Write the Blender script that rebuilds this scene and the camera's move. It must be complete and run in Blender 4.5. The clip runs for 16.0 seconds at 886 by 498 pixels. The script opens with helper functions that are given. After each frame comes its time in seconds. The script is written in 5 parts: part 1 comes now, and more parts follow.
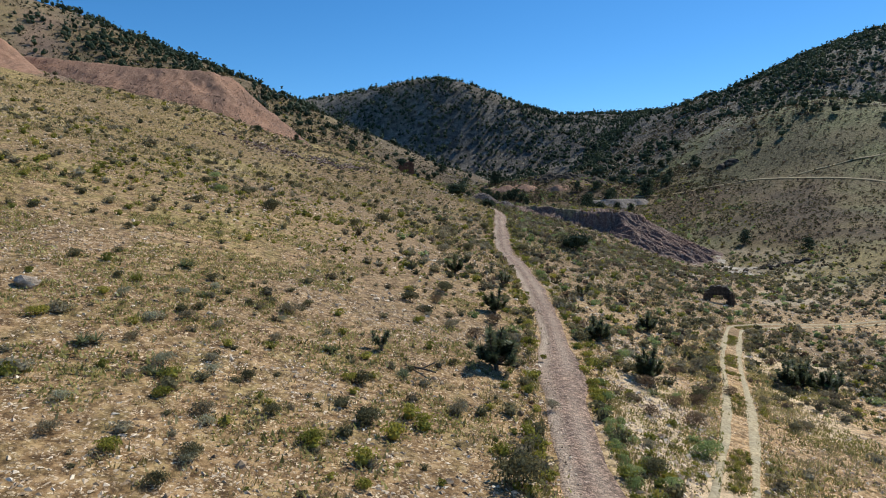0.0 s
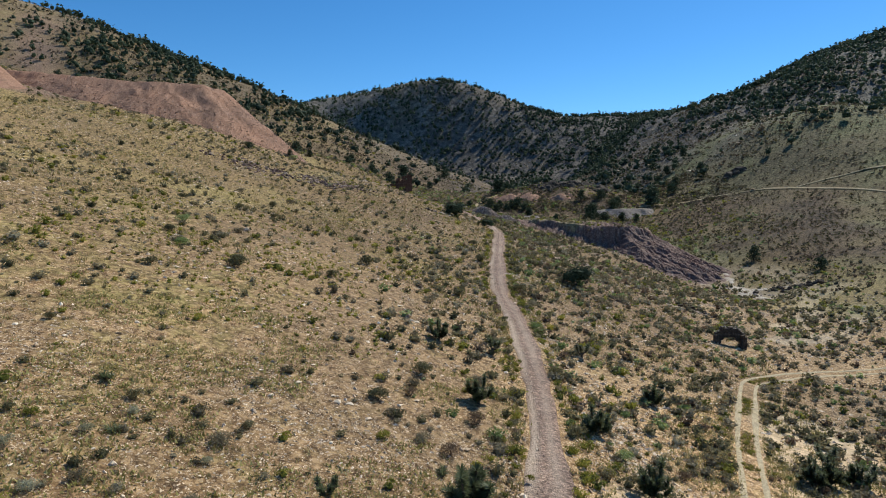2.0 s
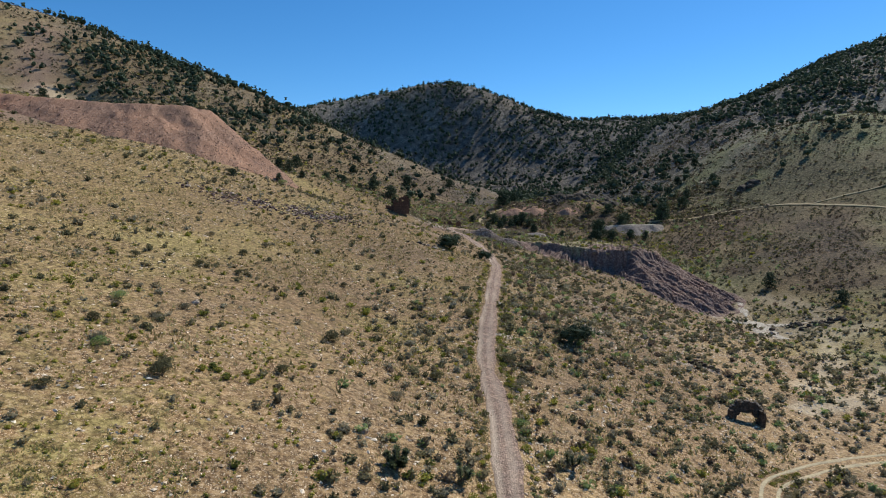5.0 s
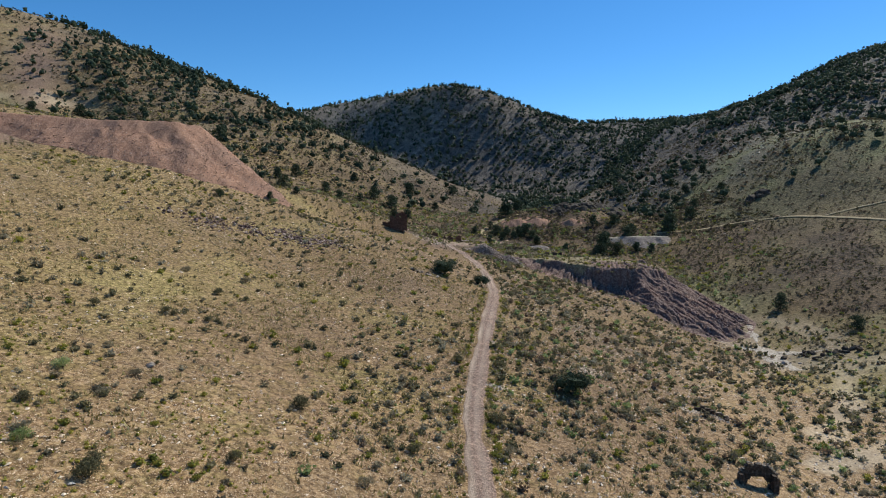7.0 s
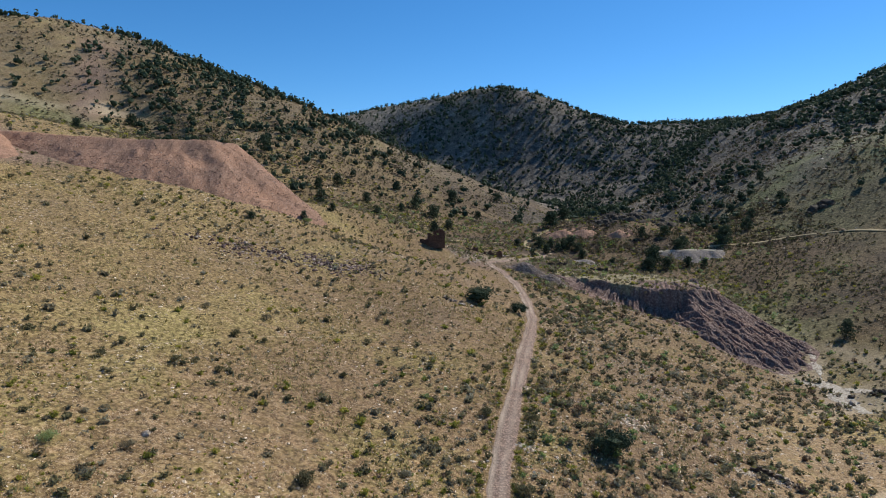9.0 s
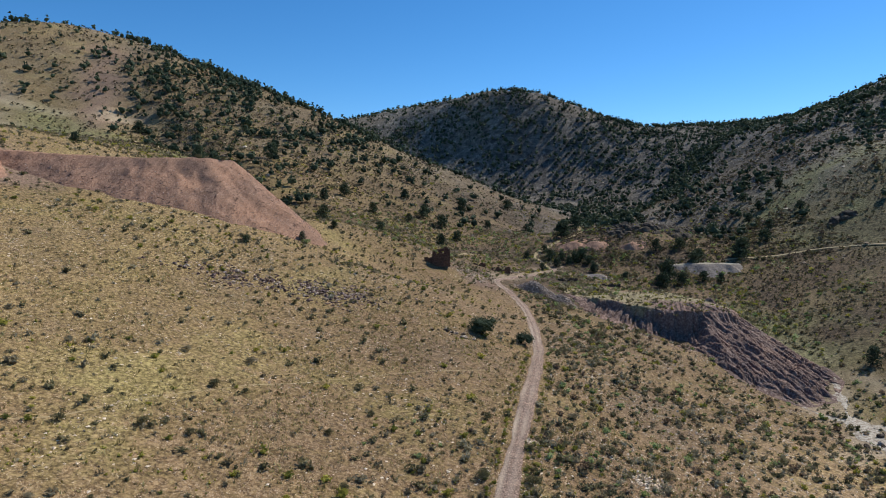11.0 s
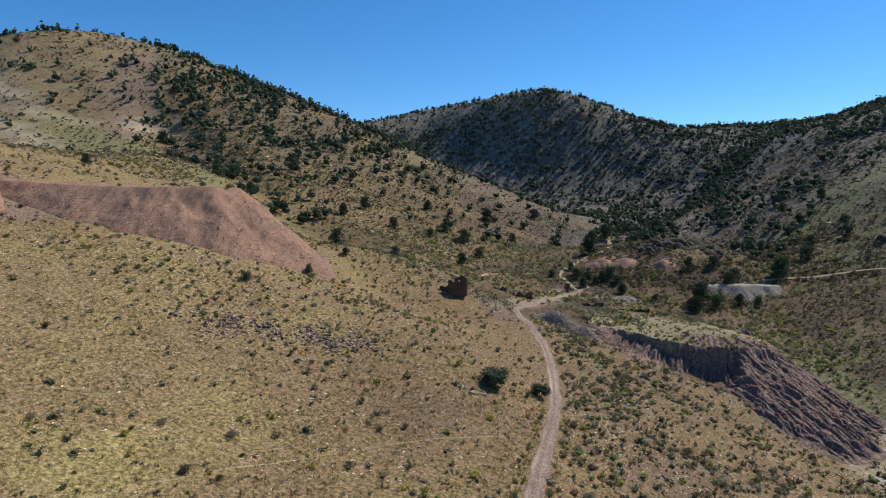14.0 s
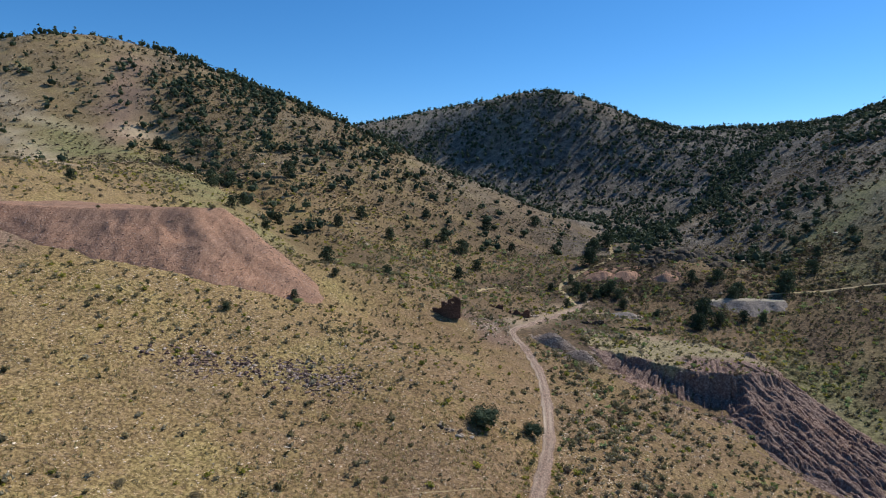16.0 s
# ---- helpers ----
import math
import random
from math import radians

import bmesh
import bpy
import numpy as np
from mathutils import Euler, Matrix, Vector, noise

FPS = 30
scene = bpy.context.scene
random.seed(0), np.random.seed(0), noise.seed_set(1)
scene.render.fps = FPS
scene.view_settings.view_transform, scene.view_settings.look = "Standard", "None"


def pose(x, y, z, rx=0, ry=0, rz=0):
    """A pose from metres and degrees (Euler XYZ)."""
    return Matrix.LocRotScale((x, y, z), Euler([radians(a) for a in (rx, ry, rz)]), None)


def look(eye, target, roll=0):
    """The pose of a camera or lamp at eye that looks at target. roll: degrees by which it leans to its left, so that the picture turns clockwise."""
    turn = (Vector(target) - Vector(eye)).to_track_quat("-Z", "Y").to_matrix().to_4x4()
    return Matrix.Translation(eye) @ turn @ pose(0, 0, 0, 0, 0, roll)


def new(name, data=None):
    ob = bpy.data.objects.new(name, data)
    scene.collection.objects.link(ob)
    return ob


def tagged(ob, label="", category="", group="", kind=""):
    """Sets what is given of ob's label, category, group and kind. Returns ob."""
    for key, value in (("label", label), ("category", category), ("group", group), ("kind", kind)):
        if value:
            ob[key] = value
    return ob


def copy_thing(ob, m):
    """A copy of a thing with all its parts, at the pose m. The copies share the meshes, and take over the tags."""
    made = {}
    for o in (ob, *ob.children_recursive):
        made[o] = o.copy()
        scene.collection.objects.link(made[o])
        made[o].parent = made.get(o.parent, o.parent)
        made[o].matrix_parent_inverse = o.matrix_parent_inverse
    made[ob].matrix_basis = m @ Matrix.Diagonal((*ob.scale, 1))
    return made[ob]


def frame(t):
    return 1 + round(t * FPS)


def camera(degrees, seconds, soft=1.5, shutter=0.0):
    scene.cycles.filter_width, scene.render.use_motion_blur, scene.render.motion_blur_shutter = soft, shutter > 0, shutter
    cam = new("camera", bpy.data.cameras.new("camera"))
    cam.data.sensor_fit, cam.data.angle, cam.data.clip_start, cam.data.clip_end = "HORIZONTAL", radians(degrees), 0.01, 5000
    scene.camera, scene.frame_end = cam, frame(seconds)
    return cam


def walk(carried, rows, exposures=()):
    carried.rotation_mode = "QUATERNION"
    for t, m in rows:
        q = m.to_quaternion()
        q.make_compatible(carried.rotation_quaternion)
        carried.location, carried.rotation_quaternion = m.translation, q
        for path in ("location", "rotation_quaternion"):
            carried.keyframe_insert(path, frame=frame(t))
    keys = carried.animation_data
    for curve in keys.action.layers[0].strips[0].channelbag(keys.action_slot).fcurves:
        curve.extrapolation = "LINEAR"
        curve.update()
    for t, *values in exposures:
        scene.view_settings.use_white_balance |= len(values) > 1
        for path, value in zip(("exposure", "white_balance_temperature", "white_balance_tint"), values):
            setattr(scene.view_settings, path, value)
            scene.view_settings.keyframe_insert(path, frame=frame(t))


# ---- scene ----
cam = camera(69.43, 16.0, soft=1.05)
walk(cam, [
    (0, pose(0.00, 0.00, 15.00, 86.00, 0, 0.00)),
    (0.5, pose(0.45, 1.81, 16.38, 85.98, 0, 0.08)),
    (1, pose(1.00, 3.72, 17.88, 85.98, 0, 0.20)),
    (1.5, pose(1.60, 5.64, 19.39, 85.96, 0, 0.33)),
    (2, pose(2.20, 7.53, 20.85, 85.91, 0, 0.44)),
    (2.5, pose(2.87, 9.48, 22.37, 85.85, 0, 0.59)),
    (3, pose(3.56, 11.41, 23.81, 85.77, 0, 0.73)),
    (3.5, pose(4.30, 13.37, 25.29, 85.78, 0, 0.90)),
    (4, pose(4.98, 15.24, 26.60, 85.81, 0, 1.07)),
    (4.5, pose(5.59, 17.07, 27.87, 85.88, 0, 1.19)),
    (6.8, pose(8.86, 25.91, 34.52, 85.83, 0, 1.92)),
    (7, pose(9.13, 26.72, 35.11, 85.84, 0, 1.97)),
    (7.5, pose(9.80, 28.76, 36.57, 85.86, 0, 2.23)),
    (8, pose(10.43, 30.76, 37.98, 85.86, 0, 2.92)),
    (8.5, pose(11.04, 32.75, 39.42, 85.86, 0, 4.22)),
    (9, pose(11.65, 34.71, 40.82, 85.84, 0, 6.21)),
    (9.2, pose(11.90, 35.49, 41.38, 85.83, 0, 6.53)),
    (11.5, pose(13.75, 45.15, 48.08, 85.78, 0, 7.46)),
    (12, pose(14.27, 47.09, 49.56, 85.72, 0, 7.56)),
    (12.5, pose(14.78, 49.02, 51.07, 85.69, 0, 7.79)),
    (13, pose(15.32, 50.94, 52.58, 85.63, 0, 8.84)),
    (13.5, pose(15.87, 52.90, 54.15, 85.60, 0, 10.07)),
    (14, pose(16.39, 54.86, 55.69, 85.55, 0, 10.16)),
    (14.5, pose(16.89, 56.81, 57.24, 85.50, 0, 10.26)),
    (15, pose(17.40, 58.78, 58.80, 85.47, 0, 10.34)),
    (15.5, pose(17.90, 60.76, 60.36, 85.42, 0, 10.43)),
    (16, pose(18.40, 62.75, 61.94, 85.38, 0, 10.52)),
], exposures=[(0, 0.0, 6120, 1), (16, 0.0, 6040, 4)])

# ---- light ----
SUN_AZ, SUN_EL = radians(46), radians(45)   # azimuth from +y towards +x
world = bpy.data.worlds.new("sky")
scene.world = world
world.use_nodes = True
wn = world.node_tree.nodes
sky = wn.new("ShaderNodeTexSky")
sky.sky_type = "NISHITA"
sky.sun_disc = False
sky.sun_elevation, sky.sun_rotation = SUN_EL, SUN_AZ
sky.altitude, sky.air_density, sky.dust_density, sky.ozone_density = 2200, 1.0, 0.35, 5.0
deep = wn.new("ShaderNodeHueSaturation")
deep.inputs["Saturation"].default_value = 1.2
world.node_tree.links.new(sky.outputs[0], deep.inputs["Color"])
world.node_tree.links.new(deep.outputs[0], wn["Background"].inputs[0])
wn["Background"].inputs[1].default_value = 0.134
sun = new("sun", bpy.data.lights.new("sun", "SUN"))
sun.data.energy, sun.data.angle, sun.data.color = 4.85, radians(0.53), (1.0, 0.93, 0.82)
sun.matrix_world = look((0, 0, 0), (-math.sin(SUN_AZ) * math.cos(SUN_EL), -math.cos(SUN_AZ) * math.cos(SUN_EL), -math.sin(SUN_EL)))
scene.view_settings.exposure = 0.0


# ---- landform ----
def lattice(ix, iy, seed):
    h = (ix * 374761393 + iy * 668265263 + seed * 974711) & 0x7FFFFFFF
    h = ((h ^ (h >> 13)) * 1274126177) & 0x7FFFFFFF
    return ((h ^ (h >> 16)) & 0xFFFF) / 65535.0


def value_noise(x, y, seed=0):
    ix, iy = np.floor(x).astype(np.int64), np.floor(y).astype(np.int64)
    u, v = x - ix, y - iy
    u, v = u * u * (3 - 2 * u), v * v * (3 - 2 * v)
    a, b = lattice(ix, iy, seed), lattice(ix + 1, iy, seed)
    c, d = lattice(ix, iy + 1, seed), lattice(ix + 1, iy + 1, seed)
    return (a + (b - a) * u) * (1 - v) + (c + (d - c) * u) * v


def fbm(x, y, size, octaves=4, seed=0):
    """Noise of about -1 to 1, its largest features about size metres across."""
    total, amp, norm = 0.0, 1.0, 0.0
    x, y = np.asarray(x, float) / size, np.asarray(y, float) / size
    for k in range(octaves):
        total = total + amp * (2 * value_noise(x + 17.3 * k, y - 9.1 * k, seed + k) - 1)
        norm += amp
        x, y, amp = (x * 0.8 - y * 0.6) * 2.03, (x * 0.6 + y * 0.8) * 2.03, amp * 0.5
    return total / norm * 1.6


def smooth(a, b, x):
    t = np.clip((x - a) / (b - a), 0, 1)
    return t * t * (3 - 2 * t)


# rounded hills: x, y, height, the two radii, turn
HILLS = [
    (-193.9, 172.2, 70.17, 126.9, 118.3, -1.346),
    (-460.1, 606.4, 166.13, 139.2, 178.0, -0.756),
    (-183.1, 603.8, 70.26, 139.7, 108.9, -0.812),
    (17.1, 1114.8, 150.54, 158.4, 95.1, -0.532),
    (-96.2, 1481.0, 191.13, 419.8, 190.2, 0.632),
    (555.7, 819.8, 190.73, 151.6, 299.3, 0.229),
    (252.2, 427.4, 57.84, 72.0, 96.3, 0.221),
    (-677.2, 943.9, 124.91, 209.4, 227.5, 0.127),
    (75.3, 430.5, -17.54, 83.9, 91.3, -0.014),
    (90.2, 219.4, -12.03, 24.2, 60.6, -0.168),
    (236.3, 828.0, 46.03, 70.2, 91.1, 0.268),
    (-67.6, 197.4, 9.76, 27.9, 39.3, 0.531),
    (-236.2, 364.0, 28.97, 104.5, 88.6, 0.181),
    (285.5, 1100.1, 47.08, 82.5, 114.1, -0.157),
    (-62.9, 171.0, -15.89, 56.5, 99.2, -1.498),
    (321.3, 646.2, 68.29, 106.2, 97.0, 0.002),
    (50.4, 72.4, -11.07, 36.2, 55.2, -0.627),
    (-21.6, 221.9, 9.64, 18.7, 52.2, 0.395),
    (68.4, 403.4, 21.88, 44.3, 34.9, -0.421),
    (-24.5, 230.3, -9.24, 14.8, 14.6, -0.008),
]


def bare(x, y):
    """The large shape of the land, without its roughness."""
    z = -1.399 + 0.00904 * x + 0.03983 * y
    for hx, hy, h, rx, ry, turn in HILLS:
        c, s = math.cos(turn), math.sin(turn)
        dx, dy = x - hx, y - hy
        z = z + h * np.exp(-0.5 * (((dx * c + dy * s) / rx) ** 2 + ((dy * c - dx * s) / ry) ** 2))
    return z


# ---- roads and tracks: centre lines in plan ----
def chain(points, step=1.0):
    """A smooth line through the points, at even steps."""
    p = np.array(points, float)
    p = np.vstack([2 * p[0] - p[1], p, 2 * p[-1] - p[-2]])
    out = []
    for a, b, c, d in zip(p, p[1:], p[2:], p[3:]):
        n = max(2, int(np.linalg.norm(c - b) / step))
        for t in np.linspace(0, 1, n, endpoint=False):
            out.append(0.5 * (2 * b + (c - a) * t + (2 * a - 5 * b + 4 * c - d) * t * t + (3 * b - a - 3 * c + d) * t ** 3))
    out.append(p[-2])
    return np.array(out)


ROAD = chain([(4, -30), (5, 0), (6.0, 22), (6.9, 34), (8.6, 47), (10.5, 66), (10.9, 89), (10.2, 105), (11.2, 123), (14.3, 160), (16.0, 180), (16.4, 197),
              (14.0, 227), (8.8, 248), (4.0, 261), (4.0, 270), (8.4, 284), (16.5, 310), (25, 336), (30, 350)])
SPUR = chain([(3, 5), (9, 20), (13.2, 28), (18, 38), (23.1, 49.3), (31, 68), (38.6, 84), (42.0, 90), (46.5, 94), (56.5, 100.6), (70, 106), (95, 112)])
HILL_ROAD = chain([(108, 364), (122, 366), (149, 364), (168, 345), (180, 328), (191, 310), (204, 285), (222, 255)], 2)
HILL_ROAD_UP = chain([(178, 333), (191, 330), (202, 327), (225, 322), (255, 318)], 2)
TRAIL = chain([(-75, 80), (-55, 95), (-41, 109), (-36, 119), (-28, 131), (-18, 143), (-6, 154.5), (8, 164)])
HOUSE_PATH = chain([(-24, 285), (-19, 300), (-12, 335), (-1, 358), (10, 368), (20, 368)])
UPPER_ROAD = chain([(25, 340), (20.5, 357), (18, 368), (22, 380), (31, 393), (41, 404), (48, 430), (52, 480), (53, 540)])


def away(line, x, y):
    """Distance in plan from a line, and the place along it, for arrays of points."""
    best = np.full(np.shape(x), 1e9)
    for a, b in zip(line, line[1:]):
        d = b - a
        t = np.clip(((x - a[0]) * d[0] + (y - a[1]) * d[1]) / (d @ d), 0, 1)
        best = np.minimum(best, (x - a[0] - t * d[0]) ** 2 + (y - a[1] - t * d[1]) ** 2)
    return np.sqrt(best)


def near_line(line, x, y, reach):
    """Like away(), worked out only for points within reach of the line's box."""
    out = np.full(np.shape(x), 1e3)
    lo, hi = line.min(0) - reach, line.max(0) + reach
    m = (x > lo[0]) & (x < hi[0]) & (y > lo[1]) & (y < hi[1])
    if np.any(m):
        out[m] = away(line, x[m], y[m])
    return out


def outside(poly, x, y):
    """Distance outside a polygon (0 within it), the place along its rim, and the distance inside it."""
    p = np.array(poly, float)
    inside = np.zeros(np.shape(x), bool)
    best, where, run = np.full(np.shape(x), 1e9), np.zeros(np.shape(x)), 0.0
    for a, b in zip(p, np.roll(p, -1, 0)):
        cross = ((a[1] > y) != (b[1] > y)) & (x < (b[0] - a[0]) * (y - a[1]) / (b[1] - a[1] + 1e-12) + a[0])
        inside ^= cross
        d = b - a
        n = np.linalg.norm(d)
        t = np.clip(((x - a[0]) * d[0] + (y - a[1]) * d[1]) / n ** 2, 0, 1)
        px, py = a[0] + t * d[0], a[1] + t * d[1]
        r = np.hypot(x - px, y - py)
        turn = np.arctan2(y - py, x - px)
        near = r < best
        where = np.where(near, run + t * n + turn * 7.0, where)
        best = np.minimum(best, r)
        run += n
    return np.where(inside, 0, best), where, np.where(inside, best, 0)


def rough(x, y):
    """Humps, gullies and rock of the ground; stronger on the far hills than on the graded ground."""
    far = smooth(260, 520, y + 0.45 * np.abs(x + 10) - 60)
    z = 0.16 * fbm(x, y, 9, 3, 3) + 0.5 * fbm(x, y, 34, 3, 5)
    ridge = 1 - np.abs(fbm(x, y, 95, 4, 11))
    z = z + far * (3.4 * (ridge - 0.6) + 1.5 * fbm(x, y, 26, 3, 21) + 0.5 * fbm(x, y, 7, 2, 31))
    return z


# beds of the gullies between the hills, and the rib of the grassy spur above the pink spoil
DRAW = chain([(70, 585), (95, 650), (130, 710), (185, 770), (225, 850)], 22)
SPUR_BED = chain([(-66, 285), (-104, 335), (-148, 384), (-205, 436), (-252, 476), (-284, 500)], 22)
FACE_FOOT = np.array([(35, 255.5), (41, 250.5), (47, 246.5)], float)
SPUR_RIB = chain([(-84, 262), (-120, 315), (-166, 360), (-220, 405), (-280, 438), (-345, 462)], 22)


def along(line, x, y, high, wide):
    """A rounded rib (or, below zero, a bed) of that height along a line."""
    return high * np.exp(-(near_line(line, x, y, 3 * wide) / wide) ** 2)


def ground(x, y):
    x, y = np.asarray(x, float), np.asarray(y, float)
    spur = 6.0 * np.exp(-0.5 * (((x + 45) / 60) ** 2 + ((y - 612) / 40) ** 2))
    knoll = 7.0 * np.exp(-0.5 * (((x - 84) / 24) ** 2 + ((y - 428) / 17) ** 2))
    alcove = -4.2 * np.exp(-(((x - 57.5) / 8.5) ** 2 + ((y - 244.5) / 6.5) ** 2))
    alcove = alcove + along(FACE_FOOT, x, y, -2.4, 5.5)
    folds = along(DRAW, x, y, -11, 24) + along(SPUR_BED, x, y, -8, 17) + along(SPUR_RIB, x, y, 0.6, 20)
    return bare(x, y) + spur + knoll + alcove + folds + rough(x, y)


# ---- materials ----
def material(name, rough_value=0.9):
    m = bpy.data.materials.new(name)
    m.use_nodes = True
    b = m.node_tree.nodes["Principled BSDF"]
    b.inputs["Roughness"].default_value = rough_value
    b.inputs["Specular IOR Level"].default_value = 0.15
    return m, m.node_tree.nodes, m.node_tree.links, b


def texture(nodes, links, scale, detail=4, rough_value=0.55, kind="ShaderNodeTexNoise"):
    n = nodes.new(kind)
    n.inputs["Scale"].default_value = scale
    if "Detail" in n.inputs:
        n.inputs["Detail"].default_value = 0 if kind == "ShaderNodeTexVoronoi" else detail
        n.inputs["Roughness"].default_value = rough_value
    c = nodes.new("ShaderNodeTexCoord")
    links.new(c.outputs["Object"], n.inputs["Vector"])
    return n


def ramp(nodes, links, source, stops):
    r = nodes.new("ShaderNodeValToRGB")
    e = r.color_ramp.elements
    while len(e) < len(stops):
        e.new(0.5)
    for k, (pos, col) in enumerate(stops):
        e[k].position, e[k].color = pos, (*col, 1)
    links.new(source, r.inputs[0])
    return r.outputs[0]


def mixed(nodes, links, fac, a, b, mode="MIX"):
    n = nodes.new("ShaderNodeMix")
    n.data_type, n.blend_type = "RGBA", mode
    for sock, v in ((n.inputs[0], fac), (n.inputs[6], a), (n.inputs[7], b)):
        if isinstance(v, (int, float)):
            sock.default_value = v
        elif isinstance(v, tuple):
            sock.default_value = (*v, 1)
        else:
            links.new(v, sock)
    return n.outputs[2]


def bump(nodes, links, bsdf, height, strength, distance):
    n = nodes.new("ShaderNodeBump")
    n.inputs["Strength"].default_value, n.inputs["Distance"].default_value = strength, distance
    links.new(height, n.inputs["Height"])
    links.new(n.outputs[0], bsdf.inputs["Normal"])


def attribute(nodes, name):
    n = nodes.new("ShaderNodeAttribute")
    n.attribute_name = name
    return n


def calc(nodes, links, op, a, b=0.0, clamp=False):
    n = nodes.new("ShaderNodeMath")
    n.operation, n.use_clamp = op, clamp
    for sock, v in zip(n.inputs, (a, b)):
        if isinstance(v, (int, float)):
            sock.default_value = v
        else:
            links.new(v, sock)
    return n.outputs[0]


def jagged(nodes, links, cells, scale, reach):
    """Bends the cells' coordinates, so that they turn out angular and uneven."""
    bend, shift, total = texture(nodes, links, scale, 2), nodes.new("ShaderNodeVectorMath"), nodes.new("ShaderNodeVectorMath")
    place = nodes.new("ShaderNodeTexCoord")
    shift.operation = "SCALE"
    shift.inputs["Scale"].default_value = reach * 2
    links.new(bend.outputs["Color"], shift.inputs[0])
    links.new(shift.outputs[0], total.inputs[0])
    links.new(place.outputs["Object"], total.inputs[1])
    links.new(total.outputs[0], cells.inputs["Vector"])


def land_material():
    """Pink gravel soil under dry grass, dark brush soil and grey rock, as the cover attribute lays them out."""
    m, n, l, b = material("dry_hillside")
    cover = attribute(n, "cover")
    sep = n.new("ShaderNodeSeparateColor")
    l.new(cover.outputs["Color"], sep.inputs[0])
    fine, mid, wide = texture(n, l, 1.7, 7, 0.78), texture(n, l, 0.45, 5, 0.6), texture(n, l, 0.045, 4)
    grit, cobble = texture(n, l, 7.0, 2, 0.5, "ShaderNodeTexVoronoi"), texture(n, l, 4.0, 2, 0.5, "ShaderNodeTexVoronoi")
    jagged(n, l, grit, 9, 0.12)
    jagged(n, l, cobble, 5, 0.22)
    soil = ramp(n, l, fine.outputs[0], [(0.4, (0.08, 0.046, 0.024)), (0.5, (0.238, 0.143, 0.07)), (0.6, (0.46, 0.305, 0.165))])

    def pebbles(base, cells, share, near, far):
        """Some of the cells are pale stones, the rest is soil."""
        pick = n.new("ShaderNodeSeparateColor")
        l.new(cells.outputs["Color"], pick.inputs[0])
        chosen = calc(n, l, "GREATER_THAN", pick.outputs[0], 1 - share)
        spot = n.new("ShaderNodeMapRange")
        spot.inputs[1].default_value, spot.inputs[2].default_value = far, near
        l.new(cells.outputs["Distance"], spot.inputs[0])
        mask = calc(n, l, "MULTIPLY", chosen, spot.outputs[0])
        return mixed(n, l, mask, base, ramp(n, l, pick.outputs[1], [(0.0, (0.13, 0.083, 0.05)), (0.4, (0.41, 0.285, 0.18)), (0.75, (0.62, 0.455, 0.31)), (1.0, (0.8, 0.635, 0.45))])), mask
    soil, small = pebbles(soil, grit, 0.7, 0.3, 0.48)
    straw = ramp(n, l, fine.outputs[0], [(0.4, (0.08, 0.052, 0.025)), (0.5, (0.216, 0.14, 0.064)), (0.6, (0.4, 0.276, 0.13))])
    olive = ramp(n, l, fine.outputs[0], [(0.4, (0.08, 0.059, 0.024)), (0.5, (0.215, 0.162, 0.066)), (0.6, (0.4, 0.312, 0.135))])
    kind = n.new("ShaderNodeMapRange")
    kind.inputs[1].default_value, kind.inputs[2].default_value = 0.5, 0.7
    lush = attribute(n, "lush")
    l.new(calc(n, l, "ADD", wide.outputs[0], calc(n, l, "MULTIPLY", lush.outputs["Fac"], 0.05)), kind.inputs[0])
    grass = mixed(n, l, kind.outputs[0], straw, olive)
    patch = calc(n, l, "ADD", calc(n, l, "MULTIPLY", mid.outputs[0], 0.9), calc(n, l, "MULTIPLY", wide.outputs[0], 0.5))
    edge = n.new("ShaderNodeMapRange")
    edge.inputs[1].default_value, edge.inputs[2].default_value = 1.12, 1.32
    l.new(calc(n, l, "ADD", patch, calc(n, l, "MULTIPLY", sep.outputs[0], 1.0)), edge.inputs[0])
    col = mixed(n, l, edge.outputs[0], soil, grass)
    col, large = pebbles(col, cobble, 0.4, 0.22, 0.34)
    speck = texture(n, l, 0.8, 6, 0.75)
    brush = ramp(n, l, speck.outputs[0], [(0.4, (0.027, 0.0175, 0.011)), (0.5, (0.072, 0.047, 0.029)), (0.6, (0.19, 0.126, 0.078))])
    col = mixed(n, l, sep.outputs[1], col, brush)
    mottle, crag = texture(n, l, 1.0, 3, 0.6), texture(n, l, 0.11, 5, 0.7)
    col = mixed(n, l, 1.0, col, ramp(n, l, mottle.outputs[0], [(0.36, (0.86, 0.85, 0.84)), (0.5, (1.0, 1.0, 1.0)), (0.64, (1.14, 1.13, 1.12))]), "MULTIPLY")
    # grey rock, greyed further: haze over the hills is put into its colour
    rock = ramp(n, l, speck.outputs[0], [(0.38, (0.052, 0.045, 0.04)), (0.5, (0.142, 0.122, 0.102)), (0.6, (0.37, 0.325, 0.278))])
    rock = mixed(n, l, 1.0, rock, ramp(n, l, crag.outputs[0], [(0.38, (0.45, 0.45, 0.47)), (0.5, (0.9, 0.9, 0.9)), (0.62, (1.5, 1.47, 1.42))]), "MULTIPLY")
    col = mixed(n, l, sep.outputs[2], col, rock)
    scree = attribute(n, "scree")
    col = mixed(n, l, scree.outputs["Fac"], col, ramp(n, l, fine.outputs[0], [(0.38, (0.1, 0.06, 0.046)), (0.5, (0.21, 0.132, 0.1)), (0.62, (0.36, 0.25, 0.19))]))
    pale = attribute(n, "pale")
